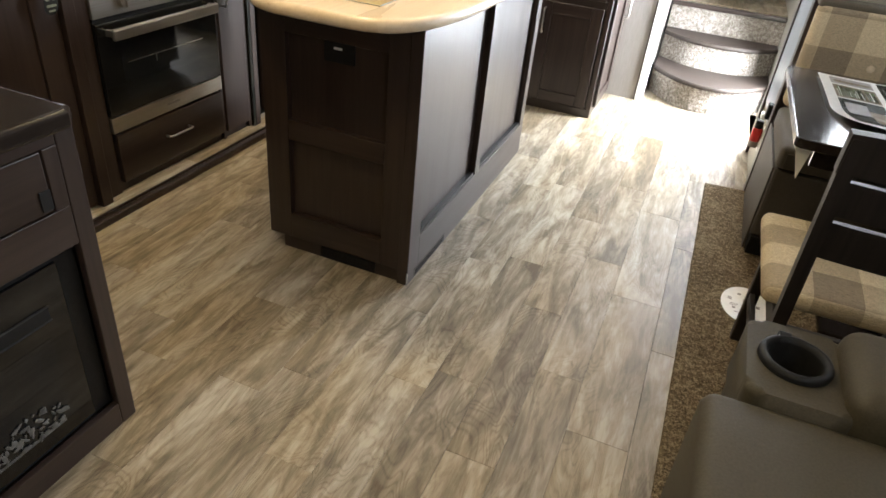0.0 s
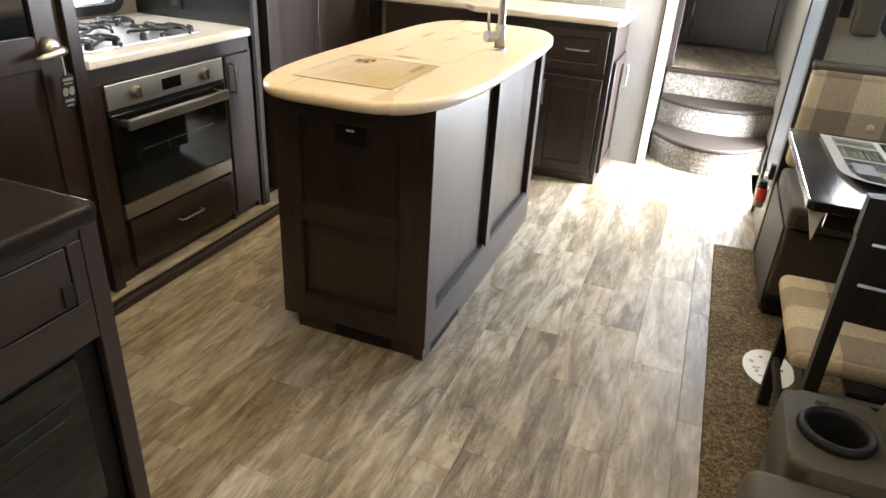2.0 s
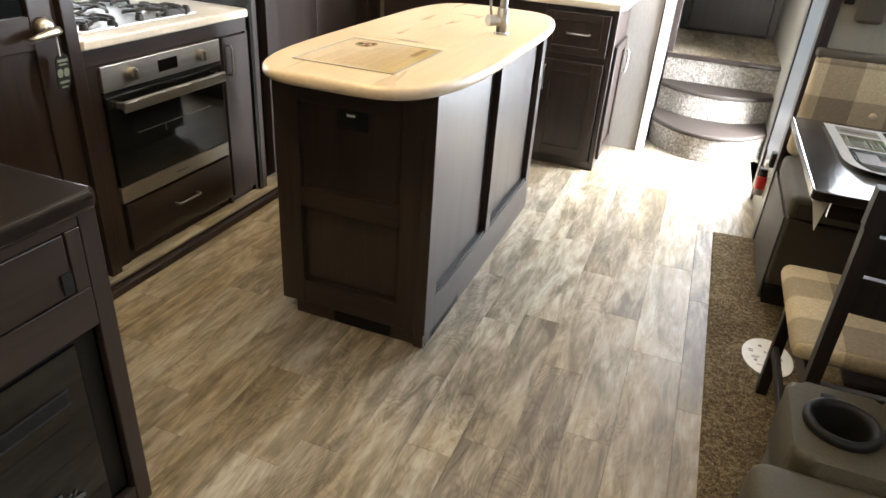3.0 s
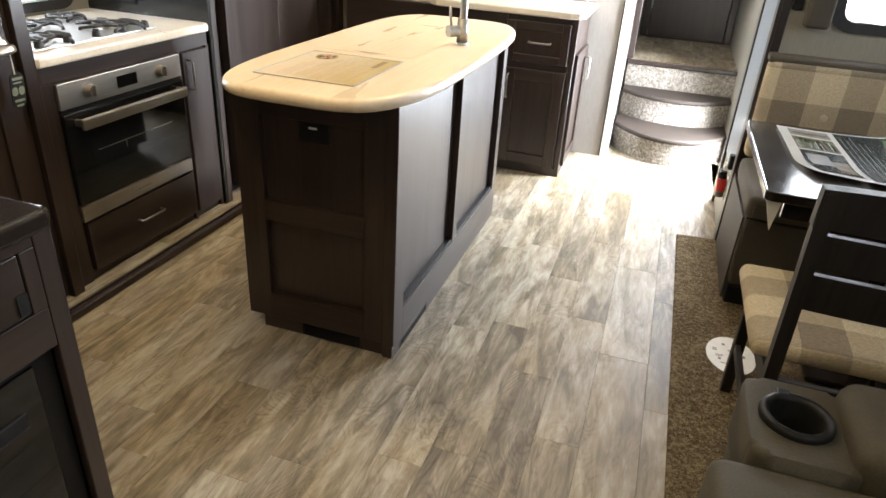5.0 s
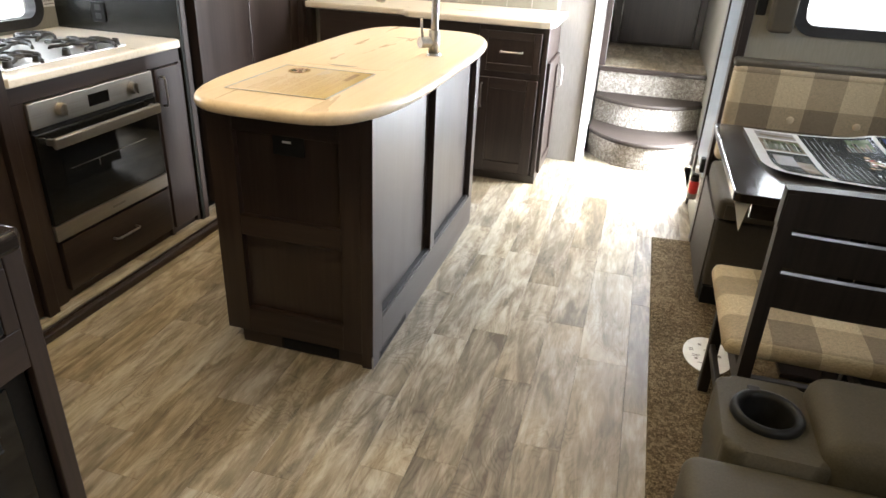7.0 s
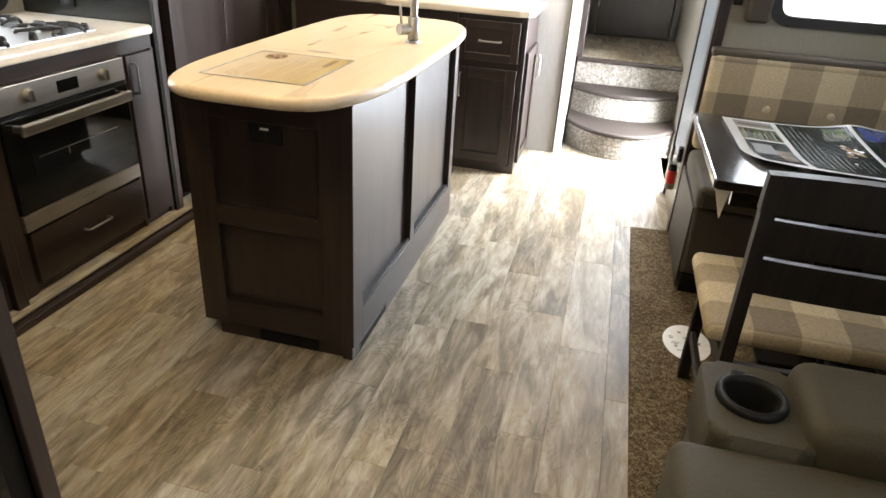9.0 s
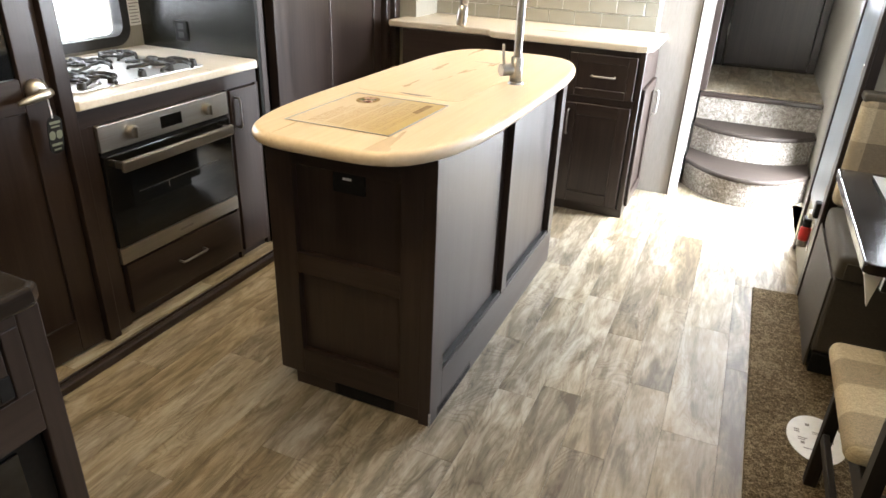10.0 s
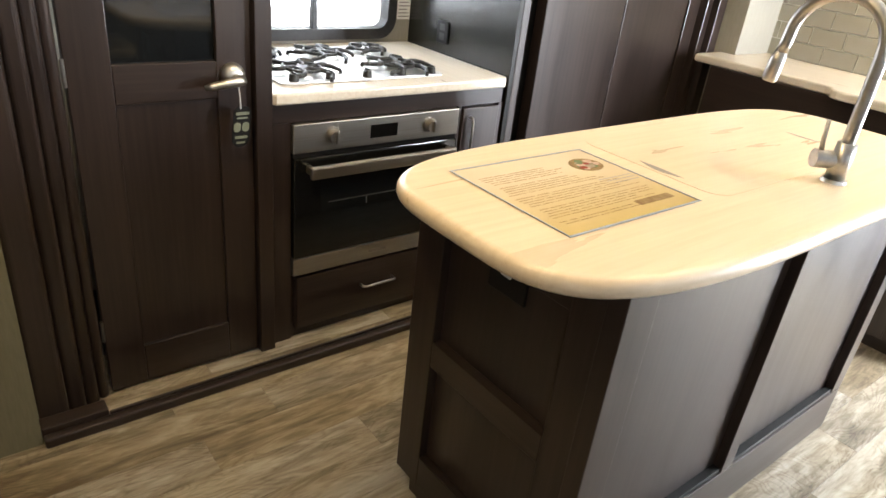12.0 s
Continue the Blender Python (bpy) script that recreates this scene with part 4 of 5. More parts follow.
cook = thing("gas_cooktop", (-2.1, 2.38, 0.852), "steel gas cooktop with three burners and black grates", "cooktop")
part("tray", slab(round_rect(-2.36, -1.86, 2.075, 2.715, 0.02), 0.8522, 0.860, 0.003), "tray_steel", cook)
for bx, by, r in ((-1.985, 2.215, 0.048), (-2.235, 2.40, 0.040), (-1.985, 2.585, 0.048)):
    bn = part("burner", rod((bx, by, 0.860), (bx, by, 0.872), r, r * 0.9, 28), "tray_steel", cook)
    part("burner_cap", rod((bx, by, 0.872), (bx, by, 0.880), r * 0.72, r * 0.62, 28), "iron", bn)
for bx, by, reach in ((-1.990, 2.210, 0.150), (-2.215, 2.40, 0.140), (-1.990, 2.590, 0.150), (-2.260, 2.175, 0.090), (-2.260, 2.625, 0.090)):
    g = bmesh.new()
    for k in range(6):
        t = math.pi * (k + 0.25) / 3
        p = []
        for q in range(7):
            rr = 0.022 + (reach - 0.022) * q / 6
            a = t + 0.42 * math.sin(math.pi * q / 6)
            p.append((bx + rr * math.cos(a), by + 0.86 * rr * math.sin(a), 0.8785 - 0.0095 * (q / 6) ** 4))
        tube(p, [0.0045, 0.0065, 0.0075, 0.0080, 0.0080, 0.0075, 0.0065], 8, g)
        rod((p[-1][0], p[-1][1], 0.8602), (p[-1][0], p[-1][1], 0.8700), 0.0070, 0.0060, 8, g)
    rim_pts = [(bx + 0.072 * math.cos(a), by + 0.062 * math.sin(a), 0.8765) for a in (2 * math.pi * k / 28 for k in range(29))]
    tube(rim_pts, 0.0055, 8, g)
    part("grate", g, "iron", cook, "black cast-iron grate")
for k, by in enumerate((2.13, 2.26, 2.40, 2.54, 2.67)):
    dial = part("control_knob", rod((-1.885, by, 0.860), (-1.885, by, 0.882), 0.017, 0.014, 20), "iron", cook, "black control knob")
    part("grip", box(-1.898, -1.872, by - 0.0028, by + 0.0028, 0.882, 0.888, 0.001), "iron", dial)

tall = thing("tall_pantry", (-2.1, 3.55, -0.06), "tall dark-stained pantry cabinet with plain doors", "pantry")
part("side_panel", box(-2.469, F + 0.012, 2.972, 2.992, -0.06, TOP - 0.002), "dark_panel", tall, "black-brown glossy side panel")
part("front_stile", box(F - 0.018, F + 0.014, 2.9925, 3.028, -0.06, TOP - 0.002, 0.003), "wood_z", tall)
part("carcass", box(-2.469, F - 0.06, 2.9925, 4.12, -0.06, TOP - 0.002), "black", tall)
part("pantry_door", box(F - 0.05, F + 0.004, 3.120, 3.585, -0.02, 2.0, 0.004), "wood_z", tall)
part("pantry_door", box(F - 0.05, F + 0.004, 3.590, 4.03, -0.02, 2.0, 0.004), "wood_z", tall)
part("front_stile", box(F - 0.05, F + 0.010, 4.034, 4.12, -0.06, TOP - 0.002, 0.003), "wood_z", tall)
sock = thing("power_socket", (-2.215, 2.97, 0.89), "black double power socket on the dark side panel", "socket")
part("plate", box(-2.252, -2.180, 2.964, 2.9718, 0.892, 0.982, 0.003), "black", sock)
for z in (0.907, 0.945):
    part("outlet", box(-2.232, -2.200, 2.962, 2.9638, z, z + 0.026, 0.001), "rubber", sock)
note = thing("safety_label", (-2.469, 2.93, 0.93), "white printed safety label on the wall by the window", "label")
part("sheet", box(-2.4699, -2.4688, 2.905, 2.975, 0.945, 1.09), "paper", note)
for k in range(9):
    part("text_line", box(-2.4687, -2.4683, 2.912, 2.968 - 0.006 * (k % 3), 0.955 + k * 0.0145, 0.959 + k * 0.0145), "ink", note)

# ---- base cabinet, worktop and tiles on the back wall ----
bc = thing("base_cabinet", (-0.41, 4.28, 0), "dark-stained base cabinet with drawer and door", "cabinet")
part("carcass", box(-1.60, -0.236, 4.042, 4.548, 0.0, 0.893), "wood_z", bc)
part("toe_board", box(-0.62, -0.234, 4.022, 4.0415, 0.0, 0.05, 0.002), "wood_x", bc)
part("face_stile", box(-0.260, -0.234, 4.022, 4.0415, 0.0505, 0.893, 0.002), "wood_z", bc)
part("face_rail", box(-0.62, -0.2605, 4.024, 4.0415, 0.607, 0.645), "wood_x", bc)
part("face_board", box(-1.60, -0.625, 4.030, 4.0415, 0.0, 0.893), "wood_x", bc)
dw = shaker("drawer", bc, "y", 4.006, -0.612, -0.268, 0.645, 0.862, 0.042, 0.0155, 0.010, -1)
bar_pull(dw, (-0.49, 4.016, 0.755), (-0.37, 4.016, 0.755), (0, -0.030, 0))
dd = shaker("cabinet_door", bc, "y", 4.006, -0.612, -0.268, 0.055, 0.607, 0.062, 0.0155, 0.010, -1)
bar_pull(dd, (-0.585, 4.006, 0.44), (-0.585, 4.006, 0.57), (0, -0.026, 0))
sd = shaker("side_door", bc, "x", -0.216, 4.075, 4.49, 0.055, 0.70, 0.06, 0.0175, 0.010, 1)
bar_pull(sd, (-0.216, 4.445, 0.50), (-0.216, 4.445, 0.63), (0.028, 0, 0))
tagged(part("counter_worktop", slab([(-1.70, 4.549), (-1.70, 4.045), (-1.10, 4.045), (-1.075, 4.035), (-1.06, 4.0), (-1.03, 3.985), (-0.278, 3.985), (-0.228, 4.0), (-0.203, 4.06), (-0.203, 4.549)], 0.8935, 0.930, 0.010), "counter_x_daylit"),
       "cream laminate worktop on the back wall", "worktop")
splash = structure("backsplash", box(-1.66, -0.268, 4.541, 4.5495, 0.9305, 1.45), "grout", "greige subway tile backsplash with pale grout", "backsplash")
structure("trim_backsplash", box(-0.267, -0.258, 4.538, 4.5495, 0.9305, 1.45, 0.002), "white_trim", "white edge trim of the backsplash", "trim")
hood = thing("wall_cabinet", (-0.95, 4.4, 1.46), "dark-stained wall cabinet over the backsplash", "cabinet")
part("carcass", box(-1.66, -0.30, 4.24, 4.548, 1.46, TOP - 0.002), "wood_z", hood)
lt = thing("under_cabinet_light", (-0.95, 4.38, 1.44), "slim warm light bar under the wall cabinet", "lamp")
part("housing", box(-1.30, -0.60, 4.36, 4.41, 1.442, 1.4595, 0.003), "white_plastic", lt)
part("lens", box(-1.28, -0.62, 4.365, 4.405, 1.438, 1.4415), "lamp_glow", lt)
lamp("under_cabinet_lamp", "AREA", P_UNDER, look((-0.95, 4.385, 1.434), (-0.95, 4.39, 0.9)), WARM, size=0.66, size_y=0.03)
for cx, cy in LAMPS:
    c = thing("ceiling_light", (cx, cy, TOP - 0.02), "flat round warm ceiling light", "lamp", "ceiling lights")
    part("rim", rod((cx, cy, TOP - 0.014), (cx, cy, TOP - 0.0005), 0.070, 0.076, 32), "white_plastic", c)
    part("lens", rod((cx, cy, TOP - 0.018), (cx, cy, TOP - 0.0142), 0.055, None, 32), "lamp_glow", c)
    lamp("ceiling_lamp", "AREA", P_CEIL, look((cx, cy, TOP - 0.022), (cx, cy + 0.001, 0)), WARM, size=0.11)

# ---- fireplace cabinet ----
X = -0.83
fp = thing("fireplace_cabinet", (-1.2, 0.3, 0), "taupe wood media cabinet with an electric fireplace", "cabinet")
part("end_panel", box(-1.598, X - 0.0205, 1.112, 1.140, 0.0, 0.800), "wood_z", fp)
part("carcass", box(-1.598, X - 0.30, -0.6, 1.1115, 0.0, 0.800), "wood_z", fp)
part("front_stile", box(X - 0.020, X, 1.098, 1.142, 0.0, 0.800, 0.003), "wood_z", fp)
part("bottom_rail", box(X - 0.020, X - 0.0005, -0.6, 1.0975, 0.0, 0.070, 0.002), "wood_y", fp)
part("middle_rail", box(X - 0.30, X - 0.0005, -0.6, 1.0975, 0.548, 0.640, 0.002), "wood_y", fp)
part("top_rail", box(X - 0.30, X - 0.0015, -0.6, 1.0975, 0.775, 0.800, 0.002), "wood_y", fp)
part("inner_stile", box(X - 0.30, X - 0.0005, 1.064, 1.0975, 0.6405, 0.7745, 0.002), "wood_z", fp)
dwr = part("drawer_front", box(X - 0.022, X - 0.002, 0.10, 1.061, 0.643, 0.772, 0.003), "wood_y", fp)
part("pull_notch", box(X - 0.0018, X + 0.0012, 1.036, 1.0605, 0.650, 0.694, 0.001), "black", dwr, "dark finger notch")
tagged(part("media_worktop", slab([(-1.598, -0.6), (-0.812, -0.6), (-0.812, 1.125), (-0.83, 1.146), (-1.598, 1.146)], 0.8005, 0.842, 0.012, 4), "table_wood"), "dark brown laminate top with a pale rounded edge", "worktop")
fire = thing("electric_fireplace", (X - 0.1, 0.5, 0.07), "black electric fireplace insert with a glass front", "fireplace")
XF = X + 0.030
part("surround", box(XF - 0.28, XF - 0.055, 0.0, 1.0970, 0.0705, 0.5475), "black", fire)
part("glass_front", box(XF - 0.054, XF - 0.046, 0.02, 1.045, 0.085, 0.525, 0.002), "black_glass", fire)
part("inner_glass", box(XF - 0.0459, XF - 0.0452, 0.10, 0.99, 0.13, 0.36), "dark_pane", fire)
slot = part("vent_slot", box(XF - 0.0459, XF - 0.043, 0.25, 1.0, 0.405, 0.437, 0.002), "black", fire)
for z in (0.4035, 0.4385):
    part("slot_rim", box(XF - 0.0459, XF - 0.0415, 0.248, 1.002, z - 0.0014, z + 0.0014, 0.0004), "rubber", slot)
bed = part("ember_bed", box(XF - 0.045, XF - 0.0440, 0.12, 0.97, 0.128, 0.135), "ember", fire)
random.seed(9)
for k in range(240):
    y, r = 0.13 + random.random() * 0.84, 0.0035 + random.random() * 0.0065
    z = 0.134 + random.random() ** 1.4 * (0.055 + 0.022 * math.sin(23 * y))
    g = bmesh.new()
    bmesh.ops.create_icosphere(g, subdivisions=1, radius=r)
    for v in g.verts:
        v.co *= random.uniform(0.6, 1.25)
    a, c = random.uniform(0, math.pi), random.uniform(0.35, 1.0)
    bmesh.ops.transform(g, matrix=Matrix.Translation((XF - 0.042, y, z)) @ Matrix.Diagonal((0.28, 1, 1, 1)) @ Matrix.Rotation(a, 4, "X") @ Matrix.Diagonal((1, 1.5, c, 1)), verts=g.verts)
    part("ember", g, "ember", bed)

# ---- dinette ----
bench = thing("dinette_bench", (1.1, 3.2, 0), "dinette bench in taupe leatherette with a check-cloth back", "bench")
part("base", box(0.648, 1.535, 2.885, 3.40, 0.09, 0.386, 0.012), "leather_dark", bench)
part("toe_kick", box(0.655, 1.535, 2.875, 3.40, 0.012, 0.0895, 0.003), "black", bench)
part("side_panel", box(0.640, 0.6475, 2.90, 3.44, 0.02, 0.38, 0.003), "leather_dark", bench)
part("seat_cushion", cushion(0.642, 1.535, 2.870, 3.385, 0.387, 0.478, 0.022, 0.010), "leather_tan", bench, smooth=True)
part("cushion_front", box(0.668, 1.52, 2.8665, 2.872, 0.395, 0.455, 0.002), "leather_dark", bench, "dark front band")
bk = cushion(0.652, 1.535, 3.395, 3.480, 0.470, 0.900, 0.028)
back = part("backrest", bk, "plaid_xz", bench, smooth=True)
part("top_roll", cushion(0.650, 1.535, 3.405, 3.503, 0.885, 0.918, 0.012), "leather_tan", bench, smooth=True)
for bx in (0.917, 1.177, 1.437):
    g = bmesh.new()
    bmesh.ops.create_uvsphere(g, u_segments=16, v_segments=8, radius=0.016, matrix=Matrix.Translation((bx, 3.394, 0.687)) @ Matrix.Diagonal((1, 0.45, 1, 1)))
    part("button", g, "button", back, "cream cloth button", smooth=True)

tb = thing("dinette_table", (1.05, 2.58, 0), "dark brown dinette table with rounded corners", "table")
part("tabletop", slab(round_rect(0.572, 1.53, 2.19, 2.985, 0.022), 0.712, 0.740, 0.004), "table_wood", tb)
part("edge_panel", box(0.584, 0.600, 2.225, 2.965, 0.694, 0.7115, 0.002), "white_plastic", tb, "white panel under the table edge")
gus = bmesh.new()
tri = [[gus.verts.new((x, y, z)) for x, z in ((0.588, 0.6935), (0.628, 0.6935), (0.616, 0.605))] for y in (2.245, 2.262)]
gus.faces.new(tri[0])
gus.faces.new(tri[1][::-1])
for k in range(3):
    gus.faces.new((tri[0][k], tri[0][(k + 1) % 3], tri[1][(k + 1) % 3], tri[1][k]))
part("gusset", gus, "white_plastic", tb, "white triangular bracket")
part("apron", box(0.64, 1.50, 2.27, 2.29, 0.640, 0.7115, 0.002), "table_wood", tb)
part("apron", box(0.64, 1.50, 2.86, 2.88, 0.640, 0.7115, 0.002), "table_wood", tb)
part("pedestal", box(1.05, 1.15, 2.50, 2.66, 0.03, 0.7115, 0.01), "table_wood", tb)
part("foot", box(0.90, 1.30, 2.42, 2.74, 0.012, 0.032, 0.006), "table_wood", tb)


def leaf_at(u, v, lift):
    """A point of the open brochure: u along the table, v away from the chair; its near corner curls up."""
    curl = max(0.0, 0.28 - v) / 0.28
    x = 0.668 + 0.735 * u + 0.050 * curl ** 2 * (1 - u) ** 3 + 0.012 * (1 - v)
    y = 2.385 + 0.545 * v + 0.045 * u * v - 0.012 * math.sin(5 * u)
    z = 0.7440 + 0.0025 * (1 + math.sin(7 * u + 3 * v)) + 0.013 * curl ** 2 * math.exp(-5 * u) + 0.016 * v ** 4 * math.exp(-((u - 0.62) / 0.10) ** 2)
    return (x, y, z + lift)


def leaf(u0, u1, v0, v1, lift, n=16):
    """A thin patch that follows the brochure's waves."""
    bm = bmesh.new()
    rows = [[bm.verts.new(leaf_at(u0 + (u1 - u0) * i / n, v0 + (v1 - v0) * j / n, lift)) for i in range(n + 1)] for j in range(n + 1)]
    for a, b in zip(rows, rows[1:]):
        for i in range(n):
            bm.faces.new((a[i], a[i + 1], b[i + 1], b[i]))
    bmesh.ops.solidify(bm, geom=bm.faces[:], thickness=0.0005)
    return bm


news = thing("brochure", (0.98, 2.65, 0.74), "open glossy dark brochure with curled corner on the table", "brochure")
part("sheet", leaf(0.0, 1.0, 0.0, 1.0, 0.0, 28), "paper", news)
for u0, u1, v0, v1, mt in ((0.045, 0.225, 0.80, 0.955, "ink"), (0.045, 0.225, 0.50, 0.775, "print_tan"), (0.045, 0.225, 0.05, 0.475, "ink_dark"),
                           (0.250, 0.585, 0.03, 0.975, "ink_dark"), (0.605, 0.985, 0.03, 0.975, "ink_dark")):
    part("picture", leaf(u0, u1, v0, v1, 0.0008), mt, news)
for u0, u1, v0, v1, mt in ((0.060, 0.165, 0.53, 0.74, "print_green"), (0.175, 0.215, 0.53, 0.74, "print_green"), (0.065, 0.150, 0.20, 0.40, "ink"), (0.150, 0.215, 0.10, 0.30, "print_tan"),
                           (0.060, 0.215, 0.84, 0.89, "print_tan"), (0.625, 0.790, 0.70, 0.95, "print_blue"), (0.80, 0.965, 0.62, 0.95, "print_tan"), (0.63, 0.96, 0.10, 0.42, "print_green"), (0.455, 0.560, 0.76, 0.93, "print_green")):
    part("picture", leaf(u0, u1, v0, v1, 0.0015, 8), mt, news)
random.seed(5)
for k in range(12):
    u, v, end = 0.268 + 0.0245 * k, random.uniform(0.55, 0.62), random.uniform(0.74, 0.95)
    if k < 5:
        part("text_line", leaf(u, u + 0.0035, 0.64, end, 0.0016, 5), "ink", news)
    part("text_line", leaf(u, u + 0.0030, random.uniform(0.06, 0.14), random.uniform(0.22, 0.40) if k > 4 else v, 0.0016, 6), random.choice(("ink", "tag_print", "ink")), news)
for k in range(9):
    u = 0.435 + 0.014 * k
    part("text_line", leaf(u, u + 0.0060, 0.66 + 0.006 * k, 0.70 + random.uniform(0.04, 0.16), 0.0019, 5), random.choice(("tag_print", "print_tan", "ink")), news)
for k in range(16):
    u = 0.055 + 0.010 * k
    part("text_line", leaf(u, u + 0.0028, 0.50 + 0.015 * (k % 3), 0.74 - random.uniform(0, 0.12), 0.0021, 5), random.choice(("paper", "ink", "ink_dark")), news)


def blob(u, v, r, lift, n=9):
    """A small rounded printed patch on the brochure."""
    bm = bmesh.new()
    pts = [(u + r * math.cos(2 * math.pi * k / n) * random.uniform(0.75, 1.1), v + 1.35 * r * math.sin(2 * math.pi * k / n) * random.uniform(0.75, 1.1)) for k in range(n)]
    face = bm.faces.new([bm.verts.new(leaf_at(a, b, lift)) for a, b in pts])
    bmesh.ops.solidify(bm, geom=[face], thickness=0.0004)
    return bm


for k in range(70):
    at_right = k % 2
    u, v = (random.uniform(0.64, 0.95), random.uniform(0.10, 0.88)) if at_right else (0.505 + random.gauss(0, 0.028), 0.47 + random.gauss(0, 0.075))
    part("photo_piece", blob(u, v, random.uniform(0.006, 0.017), 0.0022 + 0.00003 * k), random.choice(("print_pink", "print_tan", "print_tan", "print_red", "print_green", "print_brown", "paper")), news)

chair = thing("dining_chair", (0.83, 2.05, 0.012), "black-brown ladder-back dining chair with a check seat", "chair")


def leaning(x_low, x_top, w, y_low, y_seat, y_top, z0, z1, d=0.034):
    """A rear leg that runs up into the back post, leaning backwards and splayed a little."""
    bm = bmesh.new()
    rings = []
    for k in range(11):
        z = z0 + (z1 - z0) * k / 10
        x = x_low + (x_top - x_low) * k / 10
        y = y_low + (y_seat - y_low) * min(1, (z - z0) / 0.42) if z < z0 + 0.42 else y_seat + (y_top - y_seat) * ((z - z0 - 0.42) / (z1 - z0 - 0.42)) ** 1.15
        rings.append([bm.verts.new((x + a, y + b, z)) for a, b in ((0, 0), (w, 0), (w, d), (0, d))])
    for a, b in zip(rings, rings[1:]):
        for i in range(4):
            bm.faces.new((a[i], a[(i + 1) % 4], b[(i + 1) % 4], b[i]))
    bm.faces.new(rings[0][::-1])
    bm.faces.new(rings[-1])
    bmesh.ops.bevel(bm, geom=[e for e in bm.edges if abs(e.verts[0].co.z - e.verts[1].co.z) > 0.01], offset=0.004, segments=2, affect="EDGES")
    return bm


for xl, xt in ((0.618, 0.597), (1.022, 1.043)):
    part("rear_leg", leaning(xl, xt, 0.031, 1.775, 1.757, 1.738, 0.012, 0.908), "chair_wood", chair)
for x in (0.620, 1.020):
    part("front_leg", box(x, x + 0.034, 2.245, 2.279, 0.012, 0.415, 0.004), "chair_wood", chair)
part("side_rail", box(0.614, 0.634, 1.795, 2.244, 0.365, 0.418, 0.003), "chair_wood", chair)
part("side_rail", box(1.036, 1.056, 1.795, 2.244, 0.365, 0.418, 0.003), "chair_wood", chair)
part("front_rail", box(0.655, 1.019, 2.250, 2.270, 0.365, 0.418, 0.003), "chair_wood", chair)
part("back_rail", box(0.642, 1.028, 1.765, 1.785, 0.350, 0.418, 0.003), "chair_wood", chair)
part("stretcher", box(0.622, 0.640, 1.812, 2.244, 0.175, 0.205, 0.003), "chair_wood", chair)
part("stretcher", box(1.030, 1.048, 1.812, 2.244, 0.175, 0.205, 0.003), "chair_wood", chair)


def slat_back(z0, z1, crown, x0=0.630, x1=1.042, d0=0.008, d1=0.026):
    """A back slat, bowed to the rear, leaning with the posts."""
    bm = bmesh.new()
    rings = []
    for k in range(13):
        u = k / 12
        x = x0 + (x1 - x0) * u
        bowed = -0.010 * (1 - (2 * u - 1) ** 2)
        zz = z1 + crown * (1 - (2 * u - 1) ** 2)
        ring_ = []
        for z, d in ((z0, d0), (z0, d1), (zz, d1), (zz, d0)):
            y = 1.757 - 0.019 * max(0.0, (z - 0.432) / 0.513) ** 1.15 + bowed + d
            ring_.append(bm.verts.new((x, y, z)))
        rings.append(ring_)
    for a, b in zip(rings, rings[1:]):
        for i in range(4):
            bm.faces.new((a[i], a[(i + 1) % 4], b[(i + 1) % 4], b[i]))
    bm.faces.new(rings[0][::-1])
    bm.faces.new(rings[-1])
    return bm


part("top_rail", slat_back(0.829, 0.917, 0.008, 0.5965, 1.0745, 0.001, 0.0355), "chair_wood", chair)
for z0, z1, crown in ((0.731, 0.812, 0.0), (0.624, 0.714, 0.0)):
    part("back_slat", slat_back(z0, z1, crown), "chair_wood", chair)
part("seat", cushion(0.578, 1.075, 1.842, 2.300, 0.4185, 0.470, 0.024, 0.012), "plaid_xy", chair, "check-cloth padded seat", smooth=True)

mat_ = thing("paper_floor_mat", (0.665, 2.475, 0.012), "oval white paper mat with dark print on the carpet", "mat")
part("sheet", slab([(0.665 + 0.085 * math.cos(t), 2.475 + 0.118 * math.sin(t)) for t in (math.pi * k / 20 for k in range(40))], 0.0145, 0.0155), "paper", mat_)
for x0, x1, y0, y1 in ((0.603, 0.618, 2.488, 2.494), (0.603, 0.618, 2.499, 2.505), (0.612, 0.640, 2.462, 2.466), (0.612, 0.634, 2.453, 2.457), (0.620, 0.631, 2.434, 2.446), (0.628, 0.662, 2.414, 2.418),
                       (0.636, 0.648, 2.531, 2.544), (0.655, 0.692, 2.505, 2.508), (0.655, 0.686, 2.497, 2.500), (0.664, 0.702, 2.446, 2.449), (0.664, 0.695, 2.438, 2.441), (0.700, 0.714, 2.47, 2.486)):
    part("print", box(x0, x1, y0, y1, 0.0156, 0.0159), "ink", mat_)

# ---- sofa ----
sofa = thing("recliner_sofa", (0.98, 0.6, 0), "grey-brown leatherette recliner with a cup-holder armrest", "sofa")
part("seat_cushion", cushion(0.440, 1.20, 0.66, 1.2745, 0.26, 0.566, 0.030, 0.012, 5), "leather", sofa, smooth=True)
part("foot_panel", cushion(0.500, 0.62, 0.67, 1.262, 0.05, 0.26, 0.035), "leather", sofa, smooth=True)
part("arm_body", cushion(0.512, 1.30, 1.282, 1.500, 0.035, 0.470, 0.028), "leather", sofa, smooth=True)
CC = (0.590, 1.392)
outer = even(round_rect(0.506, 0.690, 1.276, 1.506, 0.022, 9), 0.0085)
